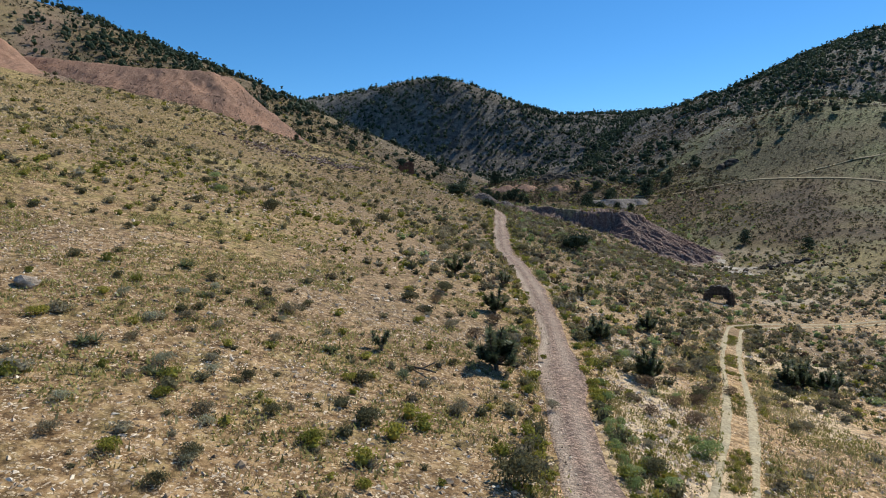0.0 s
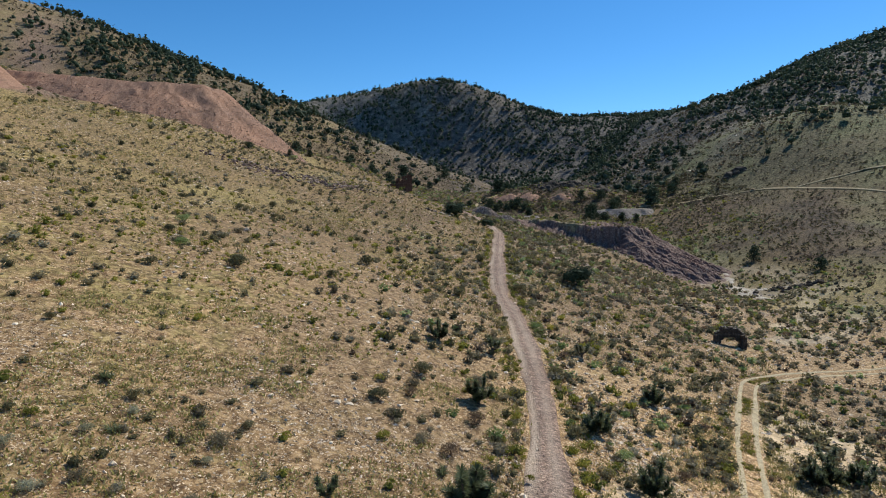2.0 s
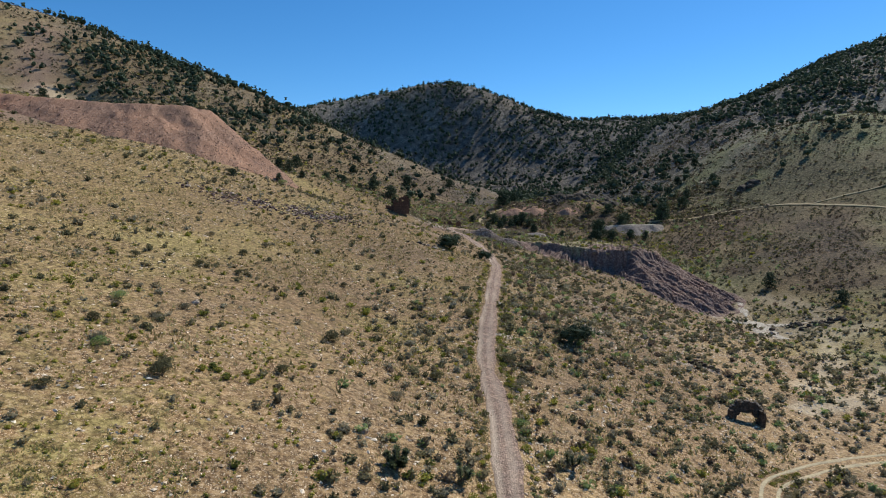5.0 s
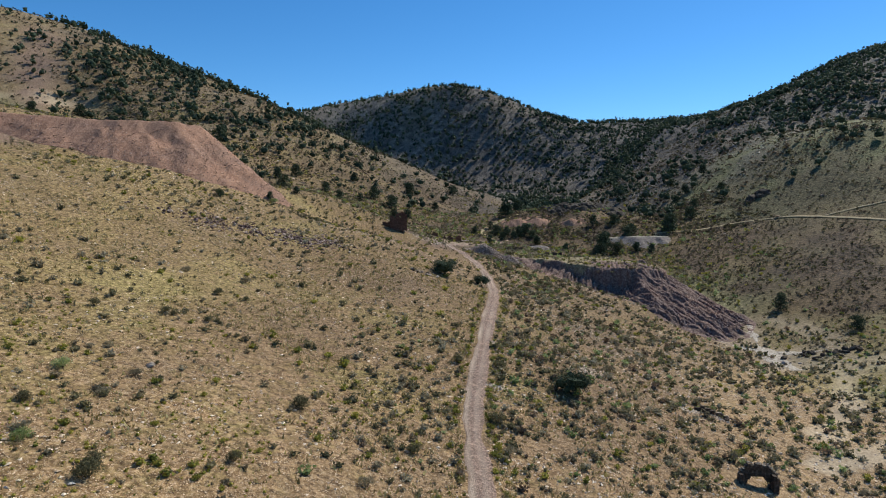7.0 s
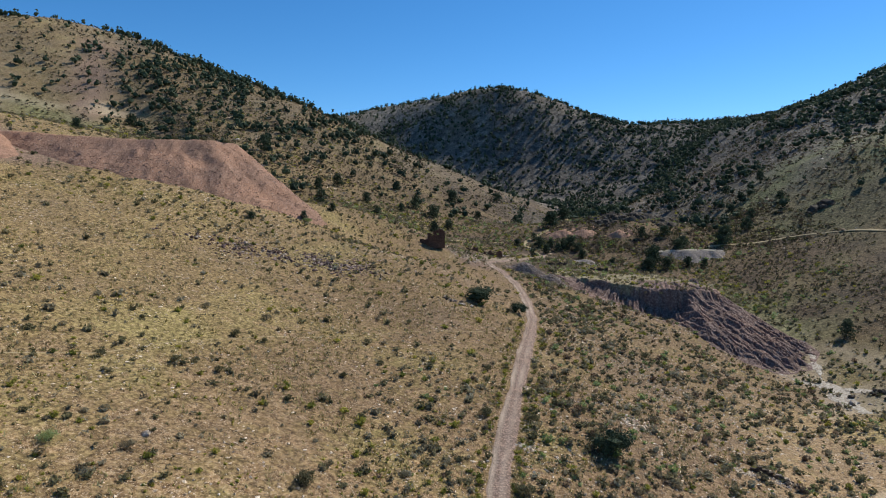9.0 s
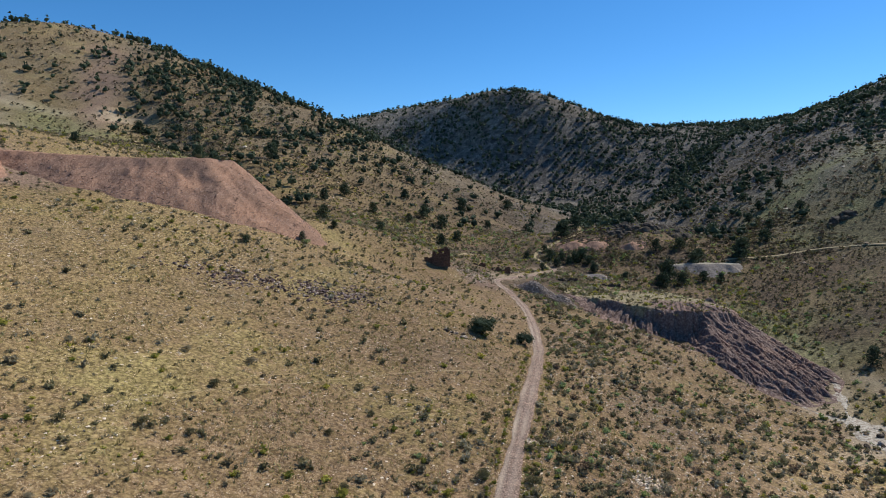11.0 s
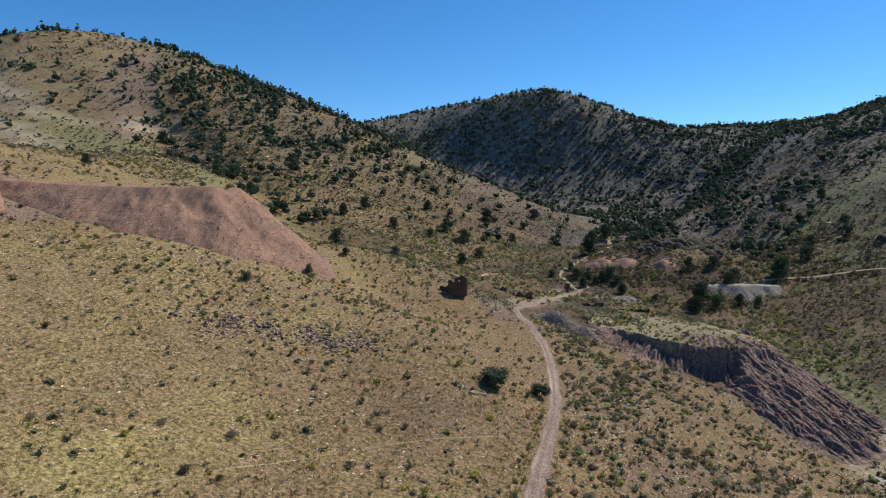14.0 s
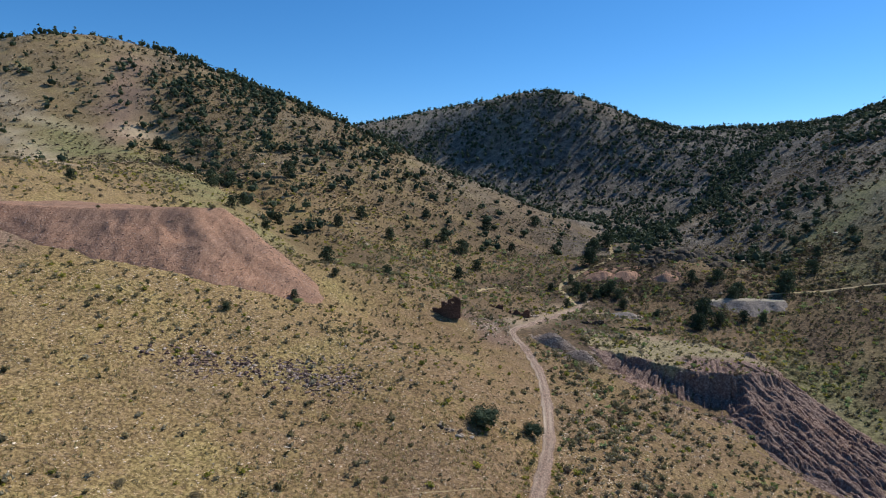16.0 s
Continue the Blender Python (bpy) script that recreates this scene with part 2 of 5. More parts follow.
    col = mixed(n, l, pale.outputs["Fac"], col, ramp(n, l, fine.outputs[0], [(0.38, (0.32, 0.235, 0.155)), (0.6, (0.58, 0.45, 0.32))]))
    tone = ramp(n, l, wide.outputs[0], [(0.3, (0.78, 0.78, 0.8)), (0.7, (1.15, 1.1, 1.05))])
    col = mixed(n, l, 1.0, col, tone, "MULTIPLY")
    green = attribute(n, "green")
    sward = ramp(n, l, speck.outputs[0], [(0.4, (0.07, 0.066, 0.026)), (0.5, (0.178, 0.164, 0.065)), (0.6, (0.345, 0.312, 0.145))])
    col = mixed(n, l, green.outputs["Fac"], col, sward)
    # scales the whole ground colour, darker to brighter, by region rather than by cover
    dry = attribute(n, "dry")
    col = mixed(n, l, 1.0, col, ramp(n, l, dry.outputs["Fac"], [(0.0, (0.84, 0.82, 0.8)), (0.7, (1.2, 1.22, 1.16)), (1.0, (1.42, 1.4, 1.3))]), "MULTIPLY")
    l.new(col, b.inputs["Base Color"])
    bump(n, l, b, calc(n, l, "ADD", calc(n, l, "MULTIPLY", fine.outputs[0], 0.6), calc(n, l, "ADD", small, calc(n, l, "MULTIPLY", large, 1.6))), 0.5, 0.07)
    return m


def road_material():
    m, n, l, b = material("gravel_road")
    fine, mid = texture(n, l, 3.5, 6, 0.8), texture(n, l, 0.5, 4)
    grit = texture(n, l, 11, 2, 0.5, "ShaderNodeTexVoronoi")
    col = ramp(n, l, fine.outputs[0], [(0.34, (0.12, 0.078, 0.06)), (0.5, (0.265, 0.18, 0.138)), (0.66, (0.5, 0.365, 0.29))])
    pale = ramp(n, l, mid.outputs[0], [(0.35, (0.85, 0.84, 0.84)), (0.7, (1.2, 1.15, 1.08))])
    stones = texture(n, l, 7, 2, 0.5, "ShaderNodeTexVoronoi")
    jagged(n, l, stones, 9, 0.1)
    pick = n.new("ShaderNodeSeparateColor")
    l.new(stones.outputs["Color"], pick.inputs[0])
    col = mixed(n, l, 1.0, col, ramp(n, l, pick.outputs[0], [(0.0, (0.45, 0.43, 0.45)), (0.5, (0.92, 0.9, 0.9)), (1.0, (1.6, 1.55, 1.5))]), "MULTIPLY")
    rut = attribute(n, "rut")
    col = mixed(n, l, 1.0, col, pale, "MULTIPLY")
    col = mixed(n, l, calc(n, l, "MULTIPLY", rut.outputs["Fac"], 0.65), col, (0.66, 0.505, 0.375))
    l.new(col, b.inputs["Base Color"])
    bump(n, l, b, calc(n, l, "ADD", fine.outputs[0], calc(n, l, "SUBTRACT", 1.0, stones.outputs["Distance"])), 0.9, 0.09)
    return m


def track_material():
    m, n, l, b = material("pale_dust_track")
    fine, mid = texture(n, l, 5, 5, 0.65), texture(n, l, 0.6, 4)
    col = ramp(n, l, fine.outputs[0], [(0.36, (0.29, 0.215, 0.13)), (0.6, (0.58, 0.46, 0.31))])
    col = mixed(n, l, 1.0, col, ramp(n, l, mid.outputs[0], [(0.35, (0.8, 0.82, 0.8)), (0.7, (1.1, 1.08, 1.0))]), "MULTIPLY")
    l.new(col, b.inputs["Base Color"])
    bump(n, l, b, fine.outputs[0], 0.5, 0.04)
    return m


def trodden_material():
    m, n, l, b = material("trodden_soil")
    fine = texture(n, l, 3, 6, 0.7)
    l.new(ramp(n, l, fine.outputs[0], [(0.3, (0.24, 0.165, 0.085)), (0.65, (0.48, 0.36, 0.2))]), b.inputs["Base Color"])
    return m


LAND, GRAVEL, DUST, TRODDEN = land_material(), road_material(), track_material(), trodden_material()


# ---- the ground sheet ----
def spaced(lo, a, b, hi, fine, grow=1.06):
    """Places from lo to hi: even steps between a and b, growing outside."""
    mid = list(np.arange(a, b + fine, fine))
    up, step = [mid[-1]], fine
    while up[-1] < hi:
        step = min(step * grow, 11.0 if up[-1] < 1450 else 60)
        up.append(up[-1] + step)
    down, step = [a], fine
    while down[-1] > lo:
        step = min(step * grow, 11.0 if down[-1] > -650 else 60)
        down.append(down[-1] - step)
    return np.array(down[:0:-1] + mid + up[1:])


def grid_mesh(name, X, Y, Z, keep=None):
    """A mesh over a grid of places, as wide as the arrays; faces where keep is false are left out."""
    h, w = X.shape
    idx = np.arange(h * w).reshape(h, w)
    f = np.stack([idx[:-1, :-1], idx[:-1, 1:], idx[1:, 1:], idx[1:, :-1]], -1).reshape(-1, 4)
    v = np.stack([X, Y, Z], -1).reshape(-1, 3)
    if keep is not None:
        k = (keep[:-1, :-1] | keep[:-1, 1:] | keep[1:, 1:] | keep[1:, :-1]).ravel()
        f = f[k]
        used = np.unique(f)
        back = np.full(h * w, -1)
        back[used] = np.arange(len(used))
        v, f = v[used], back[f]
    else:
        used = np.arange(h * w)
    return flat_mesh(name, v, f), used


def flat_mesh(name, v, f, shade=True):
    me = bpy.data.meshes.new(name)
    f = np.asarray(f)
    n, k = f.shape
    me.vertices.add(len(v))
    me.vertices.foreach_set("co", np.asarray(v, np.float32).ravel())
    me.loops.add(n * k)
    me.loops.foreach_set("vertex_index", f.astype(np.int32).ravel())
    me.polygons.add(n)
    me.polygons.foreach_set("loop_start", np.arange(0, n * k, k, dtype=np.int32))
    me.polygons.foreach_set("loop_total", np.full(n, k, np.int32))
    me.polygons.foreach_set("use_smooth", np.full(n, shade))
    me.update(calc_edges=True)
    return me


def add_colour(me, name, rgb):
    a = me.attributes.new(name, "FLOAT_COLOR", "POINT")
    a.data.foreach_set("color", np.column_stack([rgb, np.ones(len(rgb))]).astype(np.float32).ravel())


def add_value(me, name, values):
    a = me.attributes.new(name, "FLOAT", "POINT")
    a.data.foreach_set("value", np.asarray(values, np.float32))


def patchy(x, y, size, seed, lo, hi):
    return lo + (hi - lo) * smooth(-0.35, 0.45, fbm(x, y, size, 3, seed))


# the brown slope that lies between the valley and the bench road
BRUSH_SLOPE = [(112, 362), (122, 366), (149, 364), (168, 345), (180, 328), (191, 310), (204, 285), (222, 255), (226, 190), (150, 176), (128, 190), (119, 215), (114, 270), (108, 300), (110, 335)]


def brush_slope(x, y):
    out = np.zeros(np.shape(x))
    m = (x > 90) & (x < 240) & (y > 160) & (y < 385)
    if np.any(m):
        out[m] = smooth(9, -4, outside(BRUSH_SLOPE, x[m], y[m])[0] + 5 * fbm(x[m], y[m], 14, 3, 99))
    return out


def green_slope(x, y):
    """Greener ground above the bench road and along the foot of the right-hand hill."""
    g = smooth(118, 150, x - 0.15 * (y - 360)) * smooth(560, 470, y) * smooth(1.0, 0.0, brush_slope(x, y)) * smooth(300, 340, y + 0.5 * (x - 150))
    g = np.maximum(g, 0.8 * smooth(84, 96, x) * smooth(320, 290, y) * smooth(120, 150, y) * smooth(1.0, 0.0, brush_slope(x, y)))
    g = np.maximum(g, 0.75 * smooth(30, 8, near_line(SPUR_RIB, x, y, 60)) * smooth(250, 300, y))
    return g * patchy(x, y, 22, 96, 0.35, 1.0)


def cover_of(x, y):
    """Grass, dark brush soil and grey rock at a place, each from 0 to 1."""
    grass = 0.42 + 0.12 * smooth(60, 140, y - 0.5 * x) + 0.12 * smooth(-10, -60, x)
    grass = grass * (1 - 0.25 * smooth(12, 40, x) * smooth(200, 100, y))
    brush = brush_slope(x, y) * patchy(x, y, 26, 94, 0.75, 1.0)
    brush = np.maximum(brush, 0.85 * (1 - 0.65 * smooth(-45, -115, x)) * (1 - 0.8 * smooth(-258, -290, x + 0.68 * (y - 481))) * smooth(236, 285, y + 0.25 * np.abs(x + 20)) * patchy(x, y, 30, 95, 0.5, 1.1))
    brush = np.maximum(brush, 0.15 * smooth(13, 24, x) * smooth(48, 75, y) * smooth(75, 55, x) * patchy(x, y, 12, 98, 0.3, 1.1))
    upper = smooth(390, 520, y + 0.35 * np.abs(x + 20) - 40)
    rock = upper * (0.6 + 0.35 * fbm(x, y, 70, 3, 8) + 0.35 * smooth(560, 720, y))
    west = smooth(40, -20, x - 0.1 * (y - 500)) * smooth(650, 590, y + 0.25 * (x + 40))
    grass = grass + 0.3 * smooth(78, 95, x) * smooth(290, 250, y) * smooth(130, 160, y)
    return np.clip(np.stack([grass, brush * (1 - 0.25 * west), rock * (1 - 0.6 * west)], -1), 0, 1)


gx, gy = spaced(-1900, -56, 66, 2100, 0.7), spaced(-700, 16, 140, 2700, 0.7)
GX, GY = np.meshgrid(gx, gy)
GZ = ground(GX, GY)
road_gap = near_line(ROAD, GX, GY, 6)
ROAD_Z = ground(ROAD[:, 0], ROAD[:, 1])
for j, i in zip(*np.where(road_gap < 2.8)):
    mid = ROAD_Z[np.argmin((ROAD[:, 0] - GX[j, i]) ** 2 + (ROAD[:, 1] - GY[j, i]) ** 2)]
    t = float(smooth(2.8, 1.5, road_gap[j, i]))
    GZ[j, i] += t * (0.5 * (mid - GZ[j, i]) - 0.14)
me, _ = grid_mesh("ground", GX, GY, GZ)
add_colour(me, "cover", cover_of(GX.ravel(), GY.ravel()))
# streaks of red scree and old diggings high on the western hill
SCREE = [(chain([(-352, 575), (-346, 557), (-334, 535), (-321, 515), (-304, 488), (-292, 466)], 8), 17), (chain([(-170, 217), (-142, 206), (-118, 193)], 4), 12), (chain([(-10, 264), (-5, 260), (0, 252)], 2), 5.5)]
PALE = [(chain([(-415, 489), (-400, 485), (-364, 476), (-328, 468)], 8), 7), (chain([(-385, 456), (-360, 446), (-332, 434), (-288, 410)], 8), 9), (chain([(-296, 490), (-287, 498)], 4), 9), (chain([(-240, 300), (-215, 305), (-190, 300)], 4), 5), (chain([(28, 287), (36, 293), (46, 296)], 3), 4), (chain([(50, 299), (60, 303), (76, 300), (88, 292)], 3), 4.5), (chain([(98, 262), (106, 244)], 3), 3), (chain([(4, 280), (12, 300), (24, 333)], 3), 7), (chain([(27, 44), (33, 58), (39, 72)], 3), 4.5), (chain([(10.5, 28), (13, 38), (16.5, 50)], 3), 3), (chain([(30, 330), (44, 328)], 3), 3), (chain([(99, 233), (97, 224), (91, 208)], 3), 4), (chain([(85, 210), (91, 199), (100, 194)], 3), 5), (chain([(88, 190), (95, 182), (104, 176)], 3), 6), (chain([(104, 232), (108, 215), (106, 200)], 3), 4), (chain([(78, 178), (86, 184)], 3), 4), (chain([(110, 204), (95, 172), (82, 148), (69, 133)], 3), 3.2), (chain([(62, 120), (80, 132), (96, 152)], 3), 2.6)]
gxr, gyr = GX.ravel(), GY.ravel()
for name, lines in (("scree", SCREE), ("pale", PALE)):
    much = np.zeros(gxr.shape)
    for line, reach in lines:
        much = np.maximum(much, smooth(1.3, 0.5, near_line(line, gxr, gyr, 40) / reach + 0.5 * fbm(gxr, gyr, 14 if reach > 4 else 5, 3, 97)))
    add_value(me, name, much * (0.85 if name == "scree" else 0.75))
add_value(me, "lush", smooth(165, 115, gyr) * smooth(30, 0, gxr))
add_value(me, "green", green_slope(gxr, gyr))
# ground tone by region: brighter west and right of the near road, darker beyond
add_value(me, "dry", 0.35 + 0.35 * smooth(-12, -75, gxr + 0.05 * gyr) * smooth(330, 270, gyr) - 0.35 * smooth(-45, -5, gxr) * smooth(75, 130, gyr) + 0.8 * smooth(5, 11, gxr) * smooth(95, 55, gyr) + 0.55 * smooth(44, 62, gxr + 0.2 * (150 - gyr)) * smooth(196, 165, gyr) * smooth(85, 105, gyr) + 0.4 * smooth(-258, -290, gxr + 0.68 * (gyr - 481)) * smooth(300, 360, gyr))
me.materials.append(LAND)
tagged(new("ground", me), "dry stony hillside with sparse yellow grass", "ground", kind="structure")


def ribbon(name, line, half, rise, mat, ruts=(), wobble=0.25, label="", category="road"):
    """A strip along a line that lies on the ground; rut: where wheels run."""
    cols = np.linspace(-1, 1, 13)
    d = np.gradient(line, axis=0)
    d /= np.linalg.norm(d, axis=1)[:, None]
    side = np.stack([d[:, 1], -d[:, 0]], -1)
    s = np.arange(len(line))
    reach = half * (1 + wobble * fbm(s, s * 0, 6, 3, 7))
    X = line[:, 0, None] + side[:, 0, None] * cols * reach[:, None]
    Y = line[:, 1, None] + side[:, 1, None] * cols * reach[:, None]
    mid = ground(line[:, 0], line[:, 1])[:, None]
    Z = 0.5 * ground(X, Y) + 0.5 * mid + rise - 0.17 * np.abs(cols) ** 4
    rut = np.zeros_like(X)
    for r in ruts:
        rut = np.maximum(rut, np.exp(-((cols * half - r) / 0.4) ** 2) * (0.7 + 0.5 * fbm(X, Y, 8, 2, 13)) * (1.0 if r < 0 else 0.55))
    Z = Z - 0.06 * rut
    Z[:, 0] -= 0.1
    Z[:, -1] -= 0.1
    me, _ = grid_mesh(name, X, Y, Z)
    add_value(me, "rut", rut.ravel())
    me.materials.append(mat)
    return tagged(new(name, me), label, category, kind="structure")


ribbon("road", ROAD, 1.45, 0.05, GRAVEL, (-0.95, 0.45), label="narrow gravel road with two worn wheel ruts")
def sand_material():
    m, n, l, b = material("pale_wash_sand")
    fine = texture(n, l, 1.6, 6, 0.75)
    l.new(ramp(n, l, fine.outputs[0], [(0.38, (0.2, 0.14, 0.1)), (0.48, (0.38, 0.305, 0.235)), (0.6, (0.58, 0.5, 0.4))]), b.inputs["Base Color"])
    bump(n, l, b, fine.outputs[0], 0.8, 0.15)
    return m


SAND = sand_material()


def beside(line, off):
    d = np.gradient(line, axis=0)
    d /= np.linalg.norm(d, axis=1)[:, None]
    return line + off * np.stack([d[:, 1], -d[:, 0]], -1)


for off in (-0.82, 0.82):
    ribbon("wheel_track", beside(SPUR, off), 0.36, 0.05, DUST, (), 0.35, "pale dusty wheel track of the side road", "track")
ribbon("hill_road", HILL_ROAD, 1.2, 0.3, TRODDEN, (), label="narrow pale bench road cut across the slope")
ribbon("hill_road", HILL_ROAD_UP, 1.0, 0.3, TRODDEN, (), label="narrow pale bench road climbing the slope")
ribbon("footpath", TRAIL, 0.2, 0.01, TRODDEN, (), 0.5, "faint narrow footpath through dry grass", "path")
ribbon("footpath", HOUSE_PATH, 0.8, 0.05, TRODDEN, (), 0.5, "pale worn path above the stone ruin", "path")
ribbon("upper_road", UPPER_ROAD, 1.2, 0.25, TRODDEN, (), 0.4, "pale dirt road winding up the draw", "road")
WASH = chain([(101, 236), (98, 226), (94, 214), (91, 205), (92, 197), (90, 187), (89, 180)])
WASH_ARM = chain([(83, 211), (86, 205), (91, 200), (97, 196), (104, 193)])
ribbon("dry_wash", WASH_ARM, 1.7, 0.06, SAND, (), 1.3, "pale sandy arm of the dry wash", "wash")
ribbon("dry_wash", WASH, 2.0, 0.06, SAND, (), 1.3, "pale sandy dry wash below the tailings", "wash")


# ---- waste rock and tailings: heaps with a flat top that spill down at the angle of rest ----
PINK_TOP = [(-190, 196), (-165, 197), (-138, 200.5), (-119, 205), (-103, 208.5), (-90.5, 212), (-79, 218), (-74, 226), (-85, 238), (-130, 234), (-190, 222)]
PURPLE_TOP = [(24, 271), (30, 268), (35, 264), (39, 260.5), (47.5, 255.5), (52.5, 254.5), (60, 253.4), (66, 252.5), (70, 254), (76, 258), (80, 259), (82, 264), (76, 278), (60, 290), (40, 290), (28, 282)]
PURPLE_FOOT = [(27, 266), (29.2, 261), (34, 248), (39.3, 243), (48.5, 238.3), (55, 231.5), (61.4, 225), (70.6, 220), (75.9, 215), (83, 210.5), (93, 215), (101, 229), (102, 240), (97, 258), (89, 272), (80, 285), (60, 292), (40, 292), (27, 282)]


def pink_heap(x, y):
    d, s, _ = outside(PINK_TOP, x, y)
    d = np.maximum(d + 1.1 * fbm(x, y, 7, 3, 46), 0)
    top = 58.9 + 0.06 * np.maximum(-98 - x, 0) + 0.35 * fbm(x, y, 9, 3, 41)
    rill = 0.45 * fbm(s, d * 0.12, 5, 3, 43) * smooth(1, 9, d)
    return top - (0.8 + 0.1 * smooth(-84, -60, x)) * np.maximum(d - 0.8, 0) + rill + 0.18 * fbm(x, y, 1.8, 2, 44)


LOBE_TOP = [(-215, 184), (-160, 184), (-138, 186.5), (-131, 190), (-136, 198), (-160, 204), (-215, 204)]


def pink_lobe(x, y):
    d, s, _ = outside(LOBE_TOP, x, y)
    d = np.maximum(d + 1.1 * fbm(x, y, 7, 3, 36), 0)
    top = 64.0 + 0.05 * np.maximum(-135 - x, 0) + 0.35 * fbm(x, y, 9, 3, 37)
    return top - 0.8 * np.maximum(d - 0.8, 0) + 0.45 * fbm(s, d * 0.12, 5, 3, 38) * smooth(1, 9, d) + 0.18 * fbm(x, y, 1.8, 2, 39)


def gullies(a, b, size, seed):
    """Sharp rain gullies that run along b, a size apart in a: 1 in their beds, 0 on the ribs."""
    n = 2 * value_noise(a / size, b / size, seed) - 1 + 0.4 * (2 * value_noise(2.1 * a / size + 9.3, 1.6 * b / size, seed + 1) - 1)
    return np.clip(1 - 1.9 * np.abs(n), 0, 1)


def purple_heap(x, y):
    d, s, _ = outside(PURPLE_TOP, x, y)
    foot, _, deep = outside(PURPLE_FOOT, x, y)
    d = np.maximum(d + 1.1 * fbm(s, d * 0.1, 2.4, 3, 61) * smooth(0, 1.5, d), 0)
    g = ground(x, y)
    knob = 1.3 * np.exp(-(((x - 69) / 6) ** 2 + ((y - 259) / 4) ** 2))
    top = 13.3 + 0.45 * fbm(x, y, 8, 3, 51) - 0.1 * np.maximum(265 - y, 0) * smooth(50, 58, x) - 0.16 * np.maximum(x - 67, 0) - 0.015 * np.maximum(y - 272, 0)
    top = np.minimum(top, 14.2) + knob + 0.7 * smooth(48, 42, x) * smooth(275, 268, y)
    across, down = 0.88 * x + 0.47 * y, 0.47 * x - 0.88 * y      # rain runs down along one way
    bend = across + 0.8 * fbm(x, y, 9, 2, 57) + 0.35 * fbm(x, y, 2.5, 2, 58)
    fan = smooth(6, 13, d) * smooth(52, 62, x)
    rill = (1 - fan) * gullies(s, d * 0.12, 1.6, 52) + fan * gullies(bend, down * 0.16, 1.3, 53)
    fine = (1 - fan) * gullies(s, d * 0.2, 0.8, 54) + fan * gullies(bend, down * 0.25, 0.7, 56)
    broad = fbm(bend, down * 0.03, 8, 1, 55)
    bowl = smooth(45, 50, x) * smooth(70.5, 66, x)                # the undercut, shaded part of the face
    u = d / (d + deep + 1e-6)
    rise = np.maximum(top - g, 0)
    cliff = 0.38 + 0.42 * bowl + 0.3 * smooth(50, 46, x) - 0.2 * smooth(72, 80, x)
    fall = (1 - cliff * smooth(0, 0.13, u)) * (1 - u) ** 0.9
    face = smooth(0.0, 0.04, u) * smooth(1.0, 0.92, u)
    shelf = smooth(58, 63, x) * smooth(265, 261, y) * (u <= 0.0)
    cut = (1.1 * rill + 0.6 * fine) * np.maximum(face, 0.5 * shelf) * np.minimum(1, 0.5 + rise / 7)
    buttress = 2.2 * np.exp(-((x - 70.5 + 0.3 * (252 - y)) / 3.0) ** 2) * smooth(0.02, 0.14, u) * smooth(0.75, 0.4, u)
    grain = 0.16 * fbm(x, y, 1.1, 2, 63) * face
    return g + rise * np.clip(fall, 0, 1) - cut + (0.8 * broad + 0.7) * face * smooth(1.0, 0.75, u) * (1 - bowl) + buttress + grain - 0.9 * foot


def heap(name, fn, top, box, step, mat, label, category):
    x, y = np.arange(box[0], box[1], step), np.arange(box[2], box[3], step)
    X, Y = np.meshgrid(x, y)
    Z, G = fn(X, Y), ground(X, Y)
    me, used = grid_mesh(name, X, Y, np.maximum(Z, G - 0.5), Z > G - 0.15)
    shelf = smooth(50, 57, X) * smooth(269, 262, Y + 2 * fbm(X, Y, 6, 2, 48))
    add_value(me, "flat", ((1 - shelf) * (1 - smooth(0.0, 1.6, outside(top, X, Y)[0] + 0.8 * fbm(X, Y, 3, 2, 47)))).ravel()[used])
    me.materials.append(mat)
    return tagged(new(name, me), label, category)


def heap_material(name, dark, mid, pale, scale=2.0, top=None, streaks=False):
    m, n, l, b = material(name)
    fine, wide = texture(n, l, scale, 6, 0.7), texture(n, l, 0.09, 4, 0.6)
    grit = texture(n, l, scale * 0.9, 2, 0.5, "ShaderNodeTexVoronoi")
    col = ramp(n, l, fine.outputs[0], [(0.3, dark), (0.5, mid), (0.72, pale)])
    tone = ramp(n, l, wide.outputs[0], [(0.35, (0.84, 0.84, 0.87)), (0.65, (1.14, 1.07, 1.02))])
    col = mixed(n, l, 1.0, col, tone, "MULTIPLY")
    if streaks:
        place, lay, run = n.new("ShaderNodeTexCoord"), n.new("ShaderNodeMapping"), texture(n, l, 1.0, 4, 0.6)
        lay.inputs["Rotation"].default_value = (0, 0, radians(35))
        lay.inputs["Scale"].default_value = (1.1, 0.07, 0.07)
        l.new(place.outputs["Object"], lay.inputs[0])
        l.new(lay.outputs[0], run.inputs["Vector"])
        col = mixed(n, l, 1.0, col, ramp(n, l, run.outputs[0], [(0.38, (0.84, 0.82, 0.82)), (0.62, (1.1, 1.08, 1.07))]), "MULTIPLY")
    if top:
        flat = attribute(n, "flat")
        col = mixed(n, l, flat.outputs["Fac"], col, ramp(n, l, fine.outputs[0], [(0.35, top[0]), (0.65, top[1])]))
    l.new(col, b.inputs["Base Color"])
    bump(n, l, b, calc(n, l, "ADD", fine.outputs[0], calc(n, l, "MULTIPLY", grit.outputs["Distance"], 0.3)), 0.9, 0.25)
    return m


